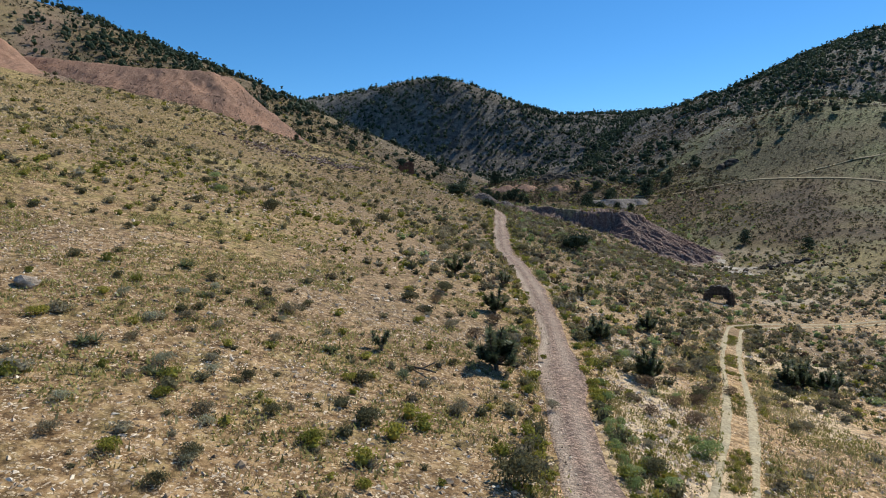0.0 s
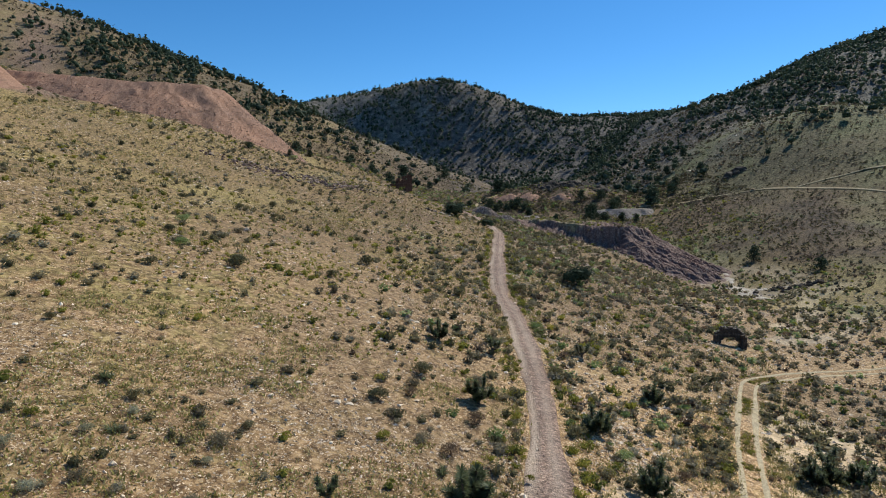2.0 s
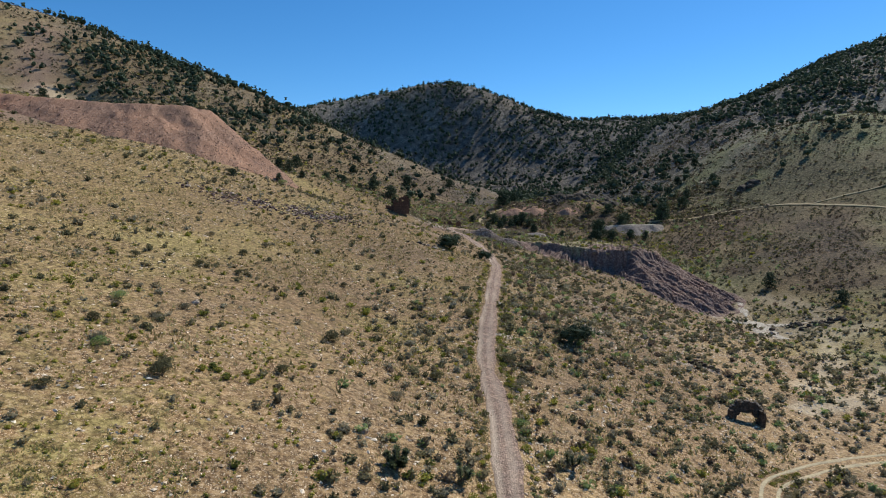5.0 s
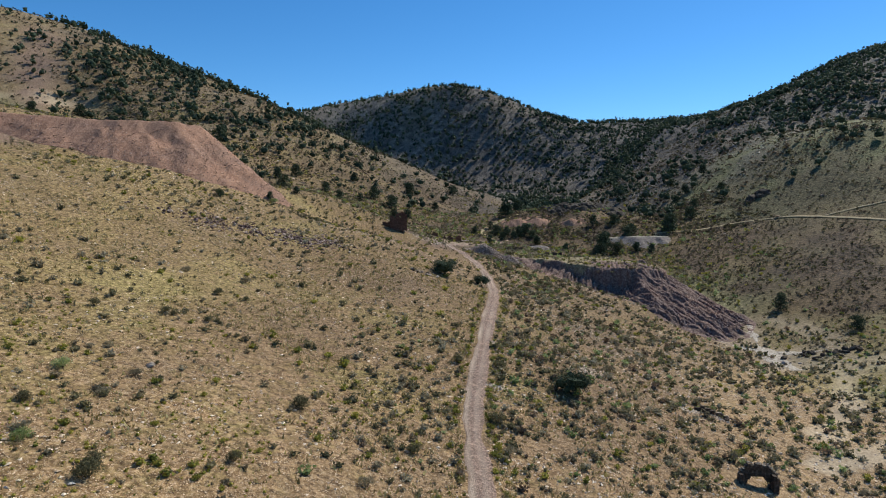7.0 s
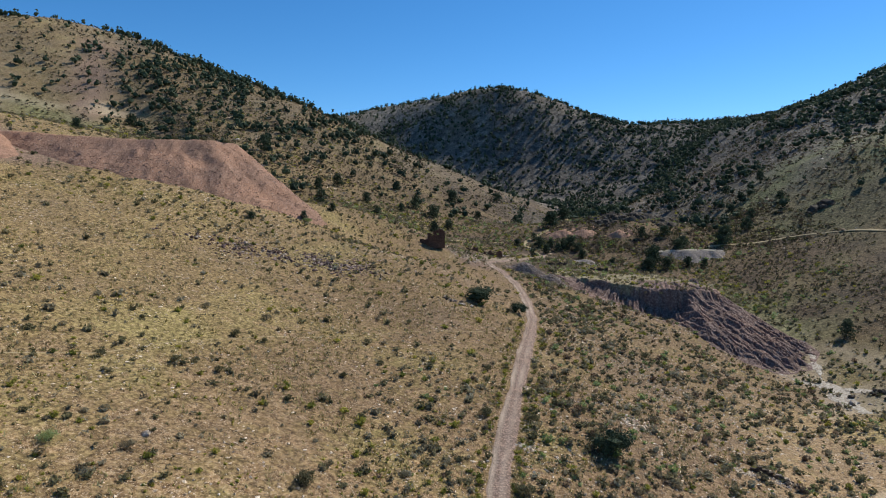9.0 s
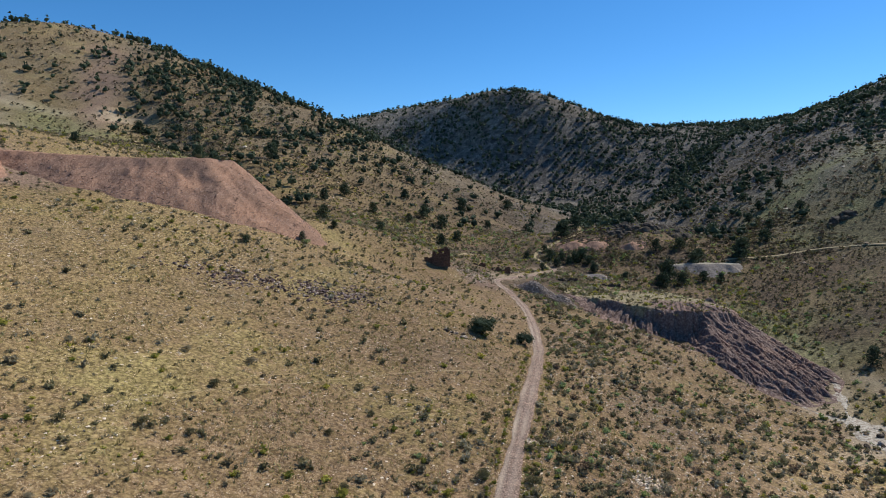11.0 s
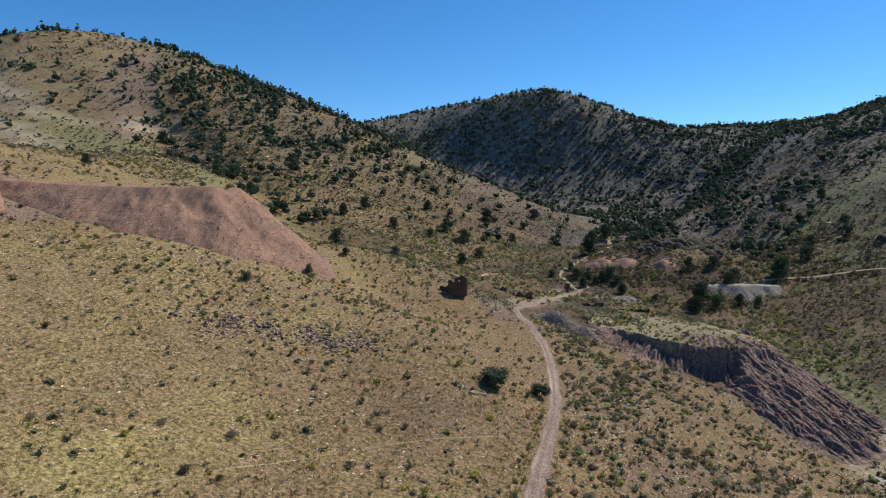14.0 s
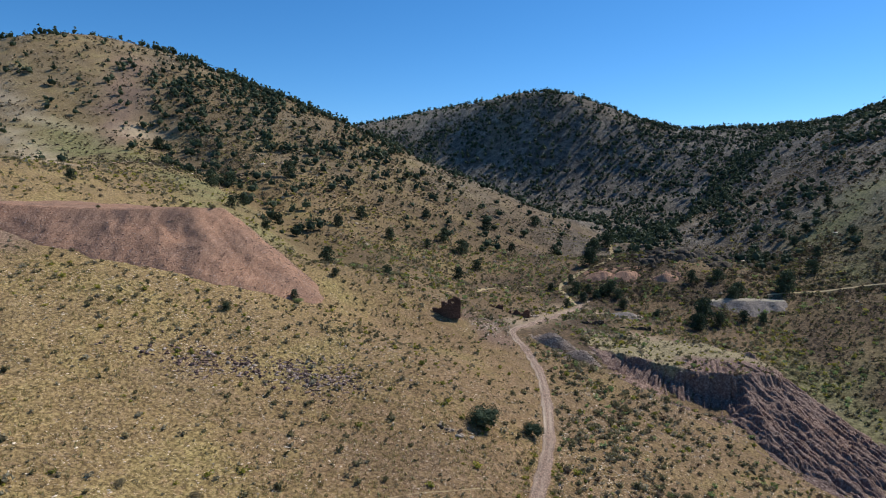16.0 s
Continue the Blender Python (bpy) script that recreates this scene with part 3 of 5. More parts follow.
PINK = heap_material("pink_waste_rock", (0.2, 0.108, 0.072), (0.335, 0.195, 0.128), (0.48, 0.315, 0.22), 2.6, None, True)
PURPLE = heap_material("purple_tailings", (0.07, 0.04, 0.034), (0.178, 0.113, 0.091), (0.43, 0.315, 0.255), 1.6, ((0.11, 0.084, 0.036), (0.42, 0.33, 0.19)))
GREY_HEAP = heap_material("grey_crushed_rock", (0.10, 0.08, 0.07), (0.24, 0.195, 0.165), (0.44, 0.37, 0.32), 3.0)
heap("spoil_mound", pink_heap, PINK_TOP, (-195, -36, 180, 262), 0.6, PINK, "broad pink waste rock mound spilling down the slope", "mound")
heap("spoil_mound", pink_lobe, LOBE_TOP, (-218, -104, 160, 212), 0.7, PINK, "pink waste rock mound at the end of the larger one", "mound")
heap("tailings_mound", purple_heap, PURPLE_TOP, (18, 112, 200, 300), 0.27, PURPLE, "purple-brown tailings mound with deeply gullied face", "mound")


def on_heap(x, y):
    g = ground(x, y)
    return (pink_heap(x, y) > g - 0.1) & (x < -36) & (y > 180) & (y < 262) | (pink_lobe(x, y) > g - 0.1) & (x < -104) & (y > 160) & (y < 212) | (purple_heap(x, y) > g - 0.1) & (outside(PURPLE_TOP, x, y)[0] > 0.5) & (x > 18) & (x < 112) & (y > 196) & (y < 300)


def surface(x, y):
    """The top of whatever ground lies at a place."""
    x, y = np.asarray(x, float), np.asarray(y, float)
    g = ground(x, y)
    a = np.where((x < -36) & (y > 180) & (y < 262), pink_heap(x, y), -99)
    b = np.where((x > 18) & (x < 112) & (y > 196) & (y < 300), purple_heap(x, y), -99)
    return np.maximum(g, np.maximum(a, b))


def surface_at(x, y):
    return float(surface(np.array([x]), np.array([y]))[0])


# ---- plants ----
def tinted(name, stops, rough_value=0.75, thin=0.4):
    """Leaves: the tint attribute picks the plant's tone, each leaf varies a little round it."""
    m, n, l, b = material(name, rough_value)
    t = attribute(n, "tint")
    g = n.new("ShaderNodeNewGeometry")
    v = calc(n, l, "ADD", t.outputs["Fac"], calc(n, l, "MULTIPLY", calc(n, l, "SUBTRACT", g.outputs["Random Per Island"], 0.5), 0.45), True)
    col = ramp(n, l, v, stops)
    l.new(col, b.inputs["Base Color"])
    if thin:
        glow, both = n.new("ShaderNodeBsdfTranslucent"), n.new("ShaderNodeMixShader")
        both.inputs[0].default_value = thin
        l.new(col, glow.inputs["Color"])
        l.new(b.outputs[0], both.inputs[1])
        l.new(glow.outputs[0], both.inputs[2])
        l.new(both.outputs[0], n["Material Output"].inputs["Surface"])
    return m


LEAF_DARK = tinted("juniper_leaf", [(0.0, (0.03, 0.044, 0.024)), (0.5, (0.058, 0.076, 0.04)), (1.0, (0.105, 0.122, 0.066))], 0.75, 0.22)
LEAF_SHRUB = tinted("desert_shrub_leaf", [(0.0, (0.09, 0.083, 0.042)), (0.35, (0.158, 0.14, 0.07)), (0.7, (0.225, 0.19, 0.098)), (1.0, (0.31, 0.25, 0.14))])
LEAF_BROWN = tinted("brown_dead_leaf", [(0.0, (0.1, 0.066, 0.042)), (0.5, (0.18, 0.12, 0.076)), (1.0, (0.28, 0.2, 0.13))])
LEAF_SILVER = tinted("silver_spine", [(0.0, (0.17, 0.16, 0.095)), (0.5, (0.35, 0.33, 0.21)), (1.0, (0.55, 0.52, 0.37))])
LEAF_GREY = tinted("grey_brush_twig", [(0.0, (0.14, 0.11, 0.065)), (0.5, (0.25, 0.205, 0.125)), (1.0, (0.38, 0.33, 0.22))])
LEAF_YELLOW = tinted("rabbitbrush_flower", [(0.0, (0.12, 0.13, 0.03)), (0.5, (0.27, 0.25, 0.045)), (1.0, (0.42, 0.36, 0.07))])
LEAF_GREEN = tinted("green_bush_leaf", [(0.0, (0.15, 0.185, 0.06)), (0.5, (0.27, 0.32, 0.115)), (1.0, (0.4, 0.43, 0.19))])
LEAF_SPIKE = tinted("yucca_blade", [(0.0, (0.075, 0.085, 0.038)), (0.5, (0.14, 0.155, 0.07)), (1.0, (0.26, 0.27, 0.15))], 0.5)
GRASS = tinted("dry_grass_blade", [(0.0, (0.18, 0.14, 0.05)), (0.5, (0.34, 0.27, 0.11)), (1.0, (0.5, 0.42, 0.2))])


MAT_GRASS = tinted("olive_grass_mat", [(0.0, (0.17, 0.15, 0.045)), (0.5, (0.33, 0.29, 0.095)), (1.0, (0.5, 0.43, 0.18))])


def bark_material():
    m, n, l, b = material("weathered_bark")
    t = texture(n, l, 6, 5, 0.7)
    l.new(ramp(n, l, t.outputs[0], [(0.3, (0.05, 0.038, 0.028)), (0.7, (0.17, 0.135, 0.10))]), b.inputs["Base Color"])
    bump(n, l, b, t.outputs[0], 0.8, 0.05)
    return m


BARK = bark_material()


def leaves(rng, blobs, count, size, narrow=0.5, rise=0.0):
    """Small triangles on the shells of a few blobs (x, y, z, rx, rz), leaning outwards."""
    pick = rng.integers(0, len(blobs), count)
    bl = np.array(blobs, float)[pick]
    d = rng.normal(size=(count, 3))
    d /= np.linalg.norm(d, axis=1)[:, None]
    r = rng.uniform(0.75, 1.08, count)[:, None]
    d[:, 2] = np.abs(d[:, 2]) * np.where(rng.uniform(0, 1, count) < 0.78, 1, -1)
    c = bl[:, :3] + d * r * np.stack([bl[:, 3], bl[:, 3], bl[:, 4]], -1)
    c[:, 2] = np.maximum(c[:, 2], 0.02)
    a = rng.normal(size=(count, 3))
    a -= d * (a * d).sum(1)[:, None] * 0.9
    a += d * rng.uniform(0.0, 0.7, count)[:, None] + np.array([0, 0, rise * 0.5])
    a /= np.linalg.norm(a, axis=1)[:, None]
    s = np.cross(a, d + 0.5 * rng.normal(size=(count, 3)))
    s /= np.linalg.norm(s, axis=1)[:, None] + 1e-9
    k = (size * rng.uniform(0.6, 1.4, count))[:, None]
    v = np.stack([c - s * k * narrow, c + s * k * narrow, c + a * k], 1).reshape(-1, 3)
    return v, np.arange(3 * count).reshape(-1, 3)


def dome(rng, wide, high, lumps):
    """Blobs of an uneven bush."""
    out = []
    for _ in range(lumps):
        t, r = rng.uniform(0, 6.28), wide * 0.5 * math.sqrt(rng.uniform(0, 1)) * 0.7
        k = rng.uniform(0.22, 0.38)
        out.append((r * math.cos(t), r * math.sin(t), high * rng.uniform(0.3, 0.68), wide * k, high * rng.uniform(0.26, 0.38)))
    return out


def crown(rng, wide, high, lumps):
    """Blobs of a pinyon or juniper: broad below, uneven towards the top."""
    out = []
    for k in range(lumps):
        h = 0.1 + 0.74 * k / max(1, lumps - 1)
        t, r = rng.uniform(0, 6.28), wide * 0.36 * (1.05 - h) ** 0.6 * rng.uniform(0.2, 1)
        w = wide * rng.uniform(0.27, 0.4) * (1.2 - 0.55 * h)
        out.append((r * math.cos(t), r * math.sin(t), high * h, w, high * rng.uniform(0.1, 0.17)))
    return out


def mound_crown(rng):
    """Blobs of a far tree: one rounded cone with a few bulges."""
    out = [(0, 0, 1.7, 1.6, 1.5), (0.2, 0, 2.9, 1.05, 1.1)]
    for _ in range(3):
        t = rng.uniform(0, 6.28)
        out.append((0.9 * math.cos(t), 0.9 * math.sin(t), rng.uniform(1.0, 2.4), rng.uniform(0.7, 1.2), rng.uniform(0.7, 1.0)))
    return out


def core(rng, blobs, share=0.8):
    """Uneven solid hearts of the blobs, which close the crown."""
    bm = bmesh.new()
    bmesh.ops.create_icosphere(bm, subdivisions=1, radius=1)
    v0 = np.array([p.co[:] for p in bm.verts])
    f0 = np.array([[p.index for p in g.verts] for g in bm.faces])
    bm.free()
    return [(v0 * (share + 0.14 * rng.normal(size=(len(v0), 1))) * np.array([b[3], b[3], b[4]]) + np.array(b[:3]), f0) for b in blobs]


def tube(points, radii, sides=6):
    """A tapered limb along points."""
    p, v, f = np.array(points, float), [], []
    for k, (c, r) in enumerate(zip(p, radii)):
        d = p[min(k + 1, len(p) - 1)] - p[max(k - 1, 0)]
        d /= np.linalg.norm(d) + 1e-9
        a = np.cross(d, (0.31, 0.9, 0.2))
        a /= np.linalg.norm(a)
        b = np.cross(d, a)
        v += [c + r * (math.cos(t) * a + math.sin(t) * b) for t in np.arange(sides) * 2 * math.pi / sides]
    for k in range(len(p) - 1):
        for j in range(sides):
            q = [k * sides + j, k * sides + (j + 1) % sides, (k + 1) * sides + (j + 1) % sides, (k + 1) * sides + j]
            f += [(q[0], q[1], q[2]), (q[0], q[2], q[3])]
    return np.array(v), np.array(f)


def joined(pieces):
    v, f, at = [], [], 0
    for a, b in pieces:
        v.append(a)
        f.append(np.asarray(b) + at)
        at += len(a)
    return np.vstack(v), np.vstack(f)


def leaf_mesh(name, vf, mat, tint, shade=False):
    me = flat_mesh(name, *vf, shade)
    add_value(me, "tint", np.full(len(vf[0]), tint))
    me.materials.append(mat)
    return me


def plain_part(name, me, parent, label=""):
    ob = new(name, me)
    ob.parent = parent
    return tagged(ob, label) if label else ob


def limb_set(rng, high, spread, count, thick):
    out = []
    for _ in range(count):
        t = rng.uniform(0, 6.28)
        e = np.array([math.cos(t) * spread, math.sin(t) * spread, high * rng.uniform(0.6, 1)])
        out.append(tube([(0, 0, -0.08), e * 0.45 + rng.normal(size=3) * 0.06 * high, e], [thick, thick * 0.6, thick * 0.2], 4))
    return joined(out)


def shrub_kind(seed, name, wide, high, lumps, count, size, mat, tint, label, category, group, narrow=0.35, rise=0.5):
    """One bush with its stems and foliage, far below the place until it is copied."""
    rng = np.random.default_rng(seed)
    root = new(name)
    tagged(root, label, category, group)
    plain_part("stems", leaf_mesh("stems", limb_set(rng, high * 0.7, wide * 0.28, 6, 0.022), BARK, 0.5), root)
    plain_part("foliage", leaf_mesh("foliage", leaves(rng, dome(rng, wide, high, lumps), count, size, narrow, rise), mat, tint), root)
    return root


def tree_kind(seed, wide, high, count, size, tint, label):
    rng = np.random.default_rng(seed)
    root = new("juniper_tree")
    tagged(root, label, "tree", "juniper trees")
    lean = rng.normal(size=2) * 0.05 * high
    pts = [(0, 0, -0.4), (lean[0] * 0.4, lean[1] * 0.4, high * 0.3), (lean[0], lean[1], high * 0.75)]
    limbs = [tube(pts, [0.045 * high, 0.035 * high, 0.008 * high], 7)]
    for _ in range(6):
        t, h = rng.uniform(0, 6.28), high * rng.uniform(0.15, 0.5)
        e = np.array([math.cos(t), math.sin(t), 0.55]) * wide * 0.36
        limbs.append(tube([(0, 0, h), e * 0.5 + (0, 0, h), e + (0, 0, h)], [0.018 * high, 0.012 * high, 0.004 * high], 5))
    plain_part("trunk", leaf_mesh("trunk", joined(limbs), BARK, 0.5, True), root)
    plain_part("crown", leaf_mesh("crown", leaves(rng, crown(rng, wide, high, 16), count, size, 0.45, 0.3), LEAF_DARK, tint), root)
    return root


def bush_tree(seed, wide, high, tint, label):
    """A juniper that is leafy down to the ground."""
    rng = np.random.default_rng(seed)
    root = new("juniper_bush")
    tagged(root, label, "juniper", "low junipers")
    blobs = dome(rng, wide, high, 18)
    plain_part("trunk", leaf_mesh("trunk", limb_set(rng, high * 0.7, wide * 0.25, 7, 0.07), BARK, 0.5, True), root)
    plain_part("crown", leaf_mesh("crown", joined(core(rng, blobs, 0.5) + [leaves(rng, blobs, 3000, 0.2, 0.42, 0.3)]), LEAF_DARK, tint), root)
    return root


def rosette(rng, count, length, width, up=0.35):
    """Stiff blades round a point."""
    v, f = [], []
    for _ in range(count):
        d = rng.normal(size=3)
        d[2] = abs(d[2]) * 0.8 + up * rng.uniform(0, 1) - 0.25
        d /= np.linalg.norm(d)
        s = np.cross(d, (0.2, 0.1, 1)) * width
        k = length * rng.uniform(0.7, 1.1)
        at = len(v)
        v += [-s * 0.5, s * 0.5, d * k * 0.55 + s * 0.5, d * k * 0.55 - s * 0.5, d * k]
        f += [(at, at + 1, at + 2), (at, at + 2, at + 3), (at + 3, at + 2, at + 4)]
    return np.array(v), np.array(f)


def joshua_kind(seed, high, arms, label):
    """A Joshua tree: a shaggy trunk, short arms and a ball of blades at each end."""
    rng = np.random.default_rng(seed)
    root = new("joshua_tree")
    tagged(root, label, "joshua tree", "joshua trees")
    wood, tufts = [tube([(0, 0, -0.3), (0.03, 0, high * 0.15), (0.0, 0.04, high * 0.3)], [0.13, 0.11, 0.09], 7)], []
    for k in range(arms):
        t, b = k * 2.4 + rng.uniform(-0.4, 0.4), high * rng.uniform(0.08, 0.3)
        out = rng.uniform(0.1, 0.45) * high
        e = np.array([math.cos(t) * out, math.sin(t) * out, high * rng.uniform(0.22, 0.85)])
        m = np.array([math.cos(t) * out * 0.75, math.sin(t) * out * 0.75, (b + e[2]) / 2 - 0.06 * high])
        wood.append(tube([(0, 0, b), m, e], [0.07, 0.055, 0.05], 5))
        tuft = []
        for q in (0.0, 0.25, 0.5, 0.75, 1.0):
            v, f = rosette(rng, 34, 0.4, 0.065)
            tuft.append((v + e * (1 - q) + m * q, f))
        tufts.append(joined(tuft))
    plain_part("trunk", leaf_mesh("trunk", joined(wood), BARK, 0.5, True), root)
    for k, (v, f) in enumerate(tufts):
        plain_part("leaf_tuft", leaf_mesh("leaf_tuft", (v, f), LEAF_SPIKE, 0.4 if k % 2 == 0 else 0.15), root)
    return root


def yucca_kind(seed, size, tint, label):
    rng = np.random.default_rng(seed)
    root = new("yucca")
    tagged(root, label, "yucca", "yuccas on the slope")
    for k in range(3):
        v, f = rosette(rng, 40, size, 0.05, 0.8)
        off = np.array([rng.uniform(-0.3, 0.3), rng.uniform(-0.3, 0.3), 0.06])
        plain_part("rosette", leaf_mesh("rosette", (v + off, f), LEAF_SPIKE, tint), root)
    return root


def put(kinds, places, rng, lo=0.85, hi=1.15):
    """Copies of the kinds at places (x, y) or (x, y, scale)."""
    for k, p in enumerate(places):
        x, y = p[0], p[1]
        s = (p[2] if len(p) > 2 else 1.0) * rng.uniform(lo, hi)
        m = Matrix.LocRotScale((x, y, surface_at(x, y) - 0.03), Euler((0, 0, rng.uniform(0, 6.28))), (s * rng.uniform(0.9, 1.1), s * rng.uniform(0.9, 1.1), s))
        copy_thing(kinds[k % len(kinds)], m)


def forget(kinds):
    """Takes the patterns of the copies out again."""
    for root in kinds:
        for o in (*root.children_recursive, root):
            bpy.data.objects.remove(o)


rng = np.random.default_rng(5)
dark = [shrub_kind(11 + k, "dark_shrub", 1.2, 0.85, 13, 1100, 0.09, LEAF_SHRUB, 0.12 + 0.1 * k, "dark green rounded desert shrub on gravel", "shrub", "dark shrubs") for k in range(4)]
grey = [shrub_kind(31 + k, "grey_shrub", 1.1, 0.65, 13, 1000, 0.09, LEAF_GREY, 0.3 + 0.17 * k, "dry grey twiggy shrub on stony ground", "shrub", "grey shrubs", 0.22) for k in range(4)]
gold = [shrub_kind(51 + k, "rabbitbrush", 0.75, 0.45, 10, 800, 0.065, LEAF_YELLOW, 0.35 + 0.2 * k, "small yellow-green flowering rabbitbrush on gravel", "shrub", "rabbitbrush") for k in range(3)]
green = [shrub_kind(61 + k, "green_bush", 1.4, 0.85, 13, 1100, 0.09, LEAF_GREEN, 0.35 + 0.2 * k, "fresh green leafy bush at the roadside", "shrub", "green bushes") for k in range(3)]
joshua = [joshua_kind(71 + k, 1.9 + 0.25 * k, (4, 15, 18)[k], "low branching joshua tree with spiky green tufts") for k in range(3)]
yucca = [yucca_kind(81 + k, 0.55, 0.4 + 0.25 * k, "spiky grey-green yucca rosette on stony ground") for k in range(2)]
brown = [shrub_kind(141 + k, "brown_shrub", 1.2, 0.8, 13, 1000, 0.085, LEAF_BROWN, 0.35 + 0.25 * k, "rounded brown dead shrub on the stony bank", "shrub", "brown shrubs", 0.25) for k in range(2)]
silver = [shrub_kind(151 + k, "cholla", 0.85, 0.55, 12, 900, 0.075, LEAF_SILVER, 0.4 + 0.25 * k, "pale silvery cholla clump on stony ground", "cactus", "cholla clumps", 0.2, 0.7) for k in range(2)]
trees = [tree_kind(91 + k, 4.3 + 0.5 * (k % 3), 4.6 + 0.4 * (k % 2), 1300, 0.34, 0.15 + 0.14 * k, "dark green juniper tree with a dense rounded crown") for k in range(4)]

DARK_A = [(-4.2, 32.3), (-24.5, 49.8), (-19.6, 38.5, 0.8), (0.1, 59.1, 1.3), (-9.1, 29.4, 0.8), (-7.2, 26.3, 0.8), (-3.2, 27.7, 1.2), (-8.8, 21.7, 0.8), (-9.1, 19.8, 0.8), (3.0, 24.4, 1.55),
          (9.8, 28.6, 1.1), (12.8, 69.6, 1.2), (0.6, 38.6, 0.8), (-20.1, 74.9, 1.3), (-25.3, 66.2), (-9.1, 42.8, 0.8), (-12.2, 39.9, 0.7), (-2.7, 51.4), (14.6, 126.8, 1.7), (-15.4, 42.7, 0.8), (18.5, 45.6), (24.6, 56.9)]
DARK_B = [(32.4, 223, 1.9), (34.2, 221.6, 1.6), (-9.0, 95.6, 1.6), (-19.5, 73.1, 1.5), (-7.5, 113.6, 1.2), (13.3, 106.8, 1.6), (-29.8, 80.9, 1.3), (-11.2, 81.1), (8.0, 124.9, 1.4), (3.8, 93.6, 1.2), (-30.9, 128.3, 1.3), (-39.7, 108.6, 1.3),
          (-32.3, 113.3, 1.2), (-13.3, 142.6), (-13.0, 125.1), (7.6, 143.0, 1.4), (-8.5, 157.5), (23.1, 197.3, 1.4), (-26.7, 129.6), (-26.9, 114.5), (42.7, 186.5, 1.7), (26.9, 143.4, 1.8), (-9.2, 134.2), (-56.0, 194.6, 2.2)]
GREY_A = [(-14.9, 30.3), (-1.5, 49.3), (0.7, 46.9, 1.2), (6.1, 35.1), (12.3, 40.8), (16.5, 40.4), (0.7, 31.4, 1.2), (-12.3, 34.6), (-14.1, 34.7), (-9.7, 40.5, 1.2), (-9.4, 35.1), (-11.1, 30.2), (-9.6, 25.1),
          (-13.5, 21.3), (25.1, 43.2, 1.2), (28.6, 71.6), (22.9, 69.8, 1.2), (4.7, 60.7, 1.3), (0.1, 84.0, 1.7), (-25.9, 86.1, 1.2), (-25.5, 91.7, 1.4), (-6.8, 90.0), (14.2, 99.3, 1.6), (-0.1, 103.8, 1.4)]
GREY_B = [(35.3, 141.0, 1.7), (28.0, 115.1, 1.7), (33.9, 119.8, 1.5), (-32.5, 95.5), (-30.4, 139.9, 1.5), (-39.6, 136.8, 1.6), (21.8, 154.2, 1.7), (46.9, 177.7, 1.8), (20.6, 170.0, 1.6)]
GOLD_A = [(-11.4, 25.6), (-17.3, 25.0), (-19.6, 30.5), (-18.6, 38.5), (-11.3, 21.1), (4.3, 27.7), (4.4, 32.1, 0.7), (-2.8, 22.2), (4.9, 37.0, 0.7), (7.3, 46.2, 0.8), (-1.8, 45.8), (-4.8, 32.3), (13.5, 36.8), (13.3, 50.1, 1.3),
          (11.5, 50.0, 1.2), (-5.3, 24.7, 1.2), (35.3, 59.4), (-13.2, 83.7), (-12.7, 76.8), (-19.2, 83.1), (-9.8, 83.7)]
CREST = [(-80, 217.5, 1.5), (-75, 222.5, 1.3), (-76, 224.5, 1.4), (-87, 214.5, 1.2), (-100, 210, 1.1)]
GREEN_A = [(10.3, 39.4, 0.6), (9.9, 34.8, 0.5), (9.8, 32.4, 0.5), (10.6, 42.8, 0.6), (9.8, 30.0, 0.5), (15.1, 53.2), (13.1, 86.3, 1.2), (13.7, 32.3), (-31.5, 88.9, 1.2), (-25.9, 75.0), (-47.5, 215.2, 2.0), (10.1, 27.3, 0.6), (9.6, 36.8, 0.5)]
JOSHUA_A = [(35.8, 63.0), (36.2, 59.6), (31.3, 57.2, 0.9), (-3.7, 38.0, 0.62), (1.3, 69.7, 1.1), (3.4, 39.9, 1.1), (17.5, 79.7), (13.9, 56.8, 1.1), (15.5, 47.8, 1.1), (6.7, 70.9), (4.6, 56.4), (33.4, 58.4), (37.2, 59.4, 1.1), (22.4, 69.4)]
put(dark, [(p[0], p[1], (0.75 if p[1] < 50 and p[0] < 2 else 0.95) * (p[2] if len(p) > 2 else 1)) for p in DARK_A] + DARK_B + CREST, rng)
put(grey, [(p[0], p[1], 0.8 * (p[2] if len(p) > 2 else 1)) for p in GREY_A] + GREY_B, rng)
put(gold, GOLD_A, rng)
put(green, GREEN_A, rng)
put(brown, [(12.6, 38.2), (15.5, 41.9, 0.9), (17.7, 43.8, 1.1), (15.5, 38.3), (14.8, 45.3, 1.2), (22.5, 49.3), (19.4, 52.6), (2.4, 46.2, 1.2), (4.2, 52.0, 1.2), (-0.6, 54.0)], rng)
put(silver, [(-17.9, 35.7), (-15.2, 33.2), (-12.7, 28.7, 1.1), (-10.6, 28.9), (-9.8, 38.4, 0.8), (-14.8, 41.1, 0.8), (-8.7, 21.4), (-14.3, 23.5), (-15.7, 38.3), (-9.1, 24.2, 0.8)], rng)
put(yucca, [(-12.5, 27.4), (-16.2, 29.1, 1.2), (-6.4, 35.8), (-14.8, 39.0), (-17.7, 44.1, 1.2), (-2.1, 34.9), (2.0, 43.6), (14.6, 43.9), (19.4, 58.2, 1.2), (-22.3, 33.8)], rng)
HEDGE = [(float(np.interp(y, ROAD[:, 1], ROAD[:, 0])) + 2.05 + 0.12 * math.sin(3 * y), y, 0.5 + 0.08 * math.sin(5 * y)) for y in np.arange(26.5, 37.5, 0.7)]
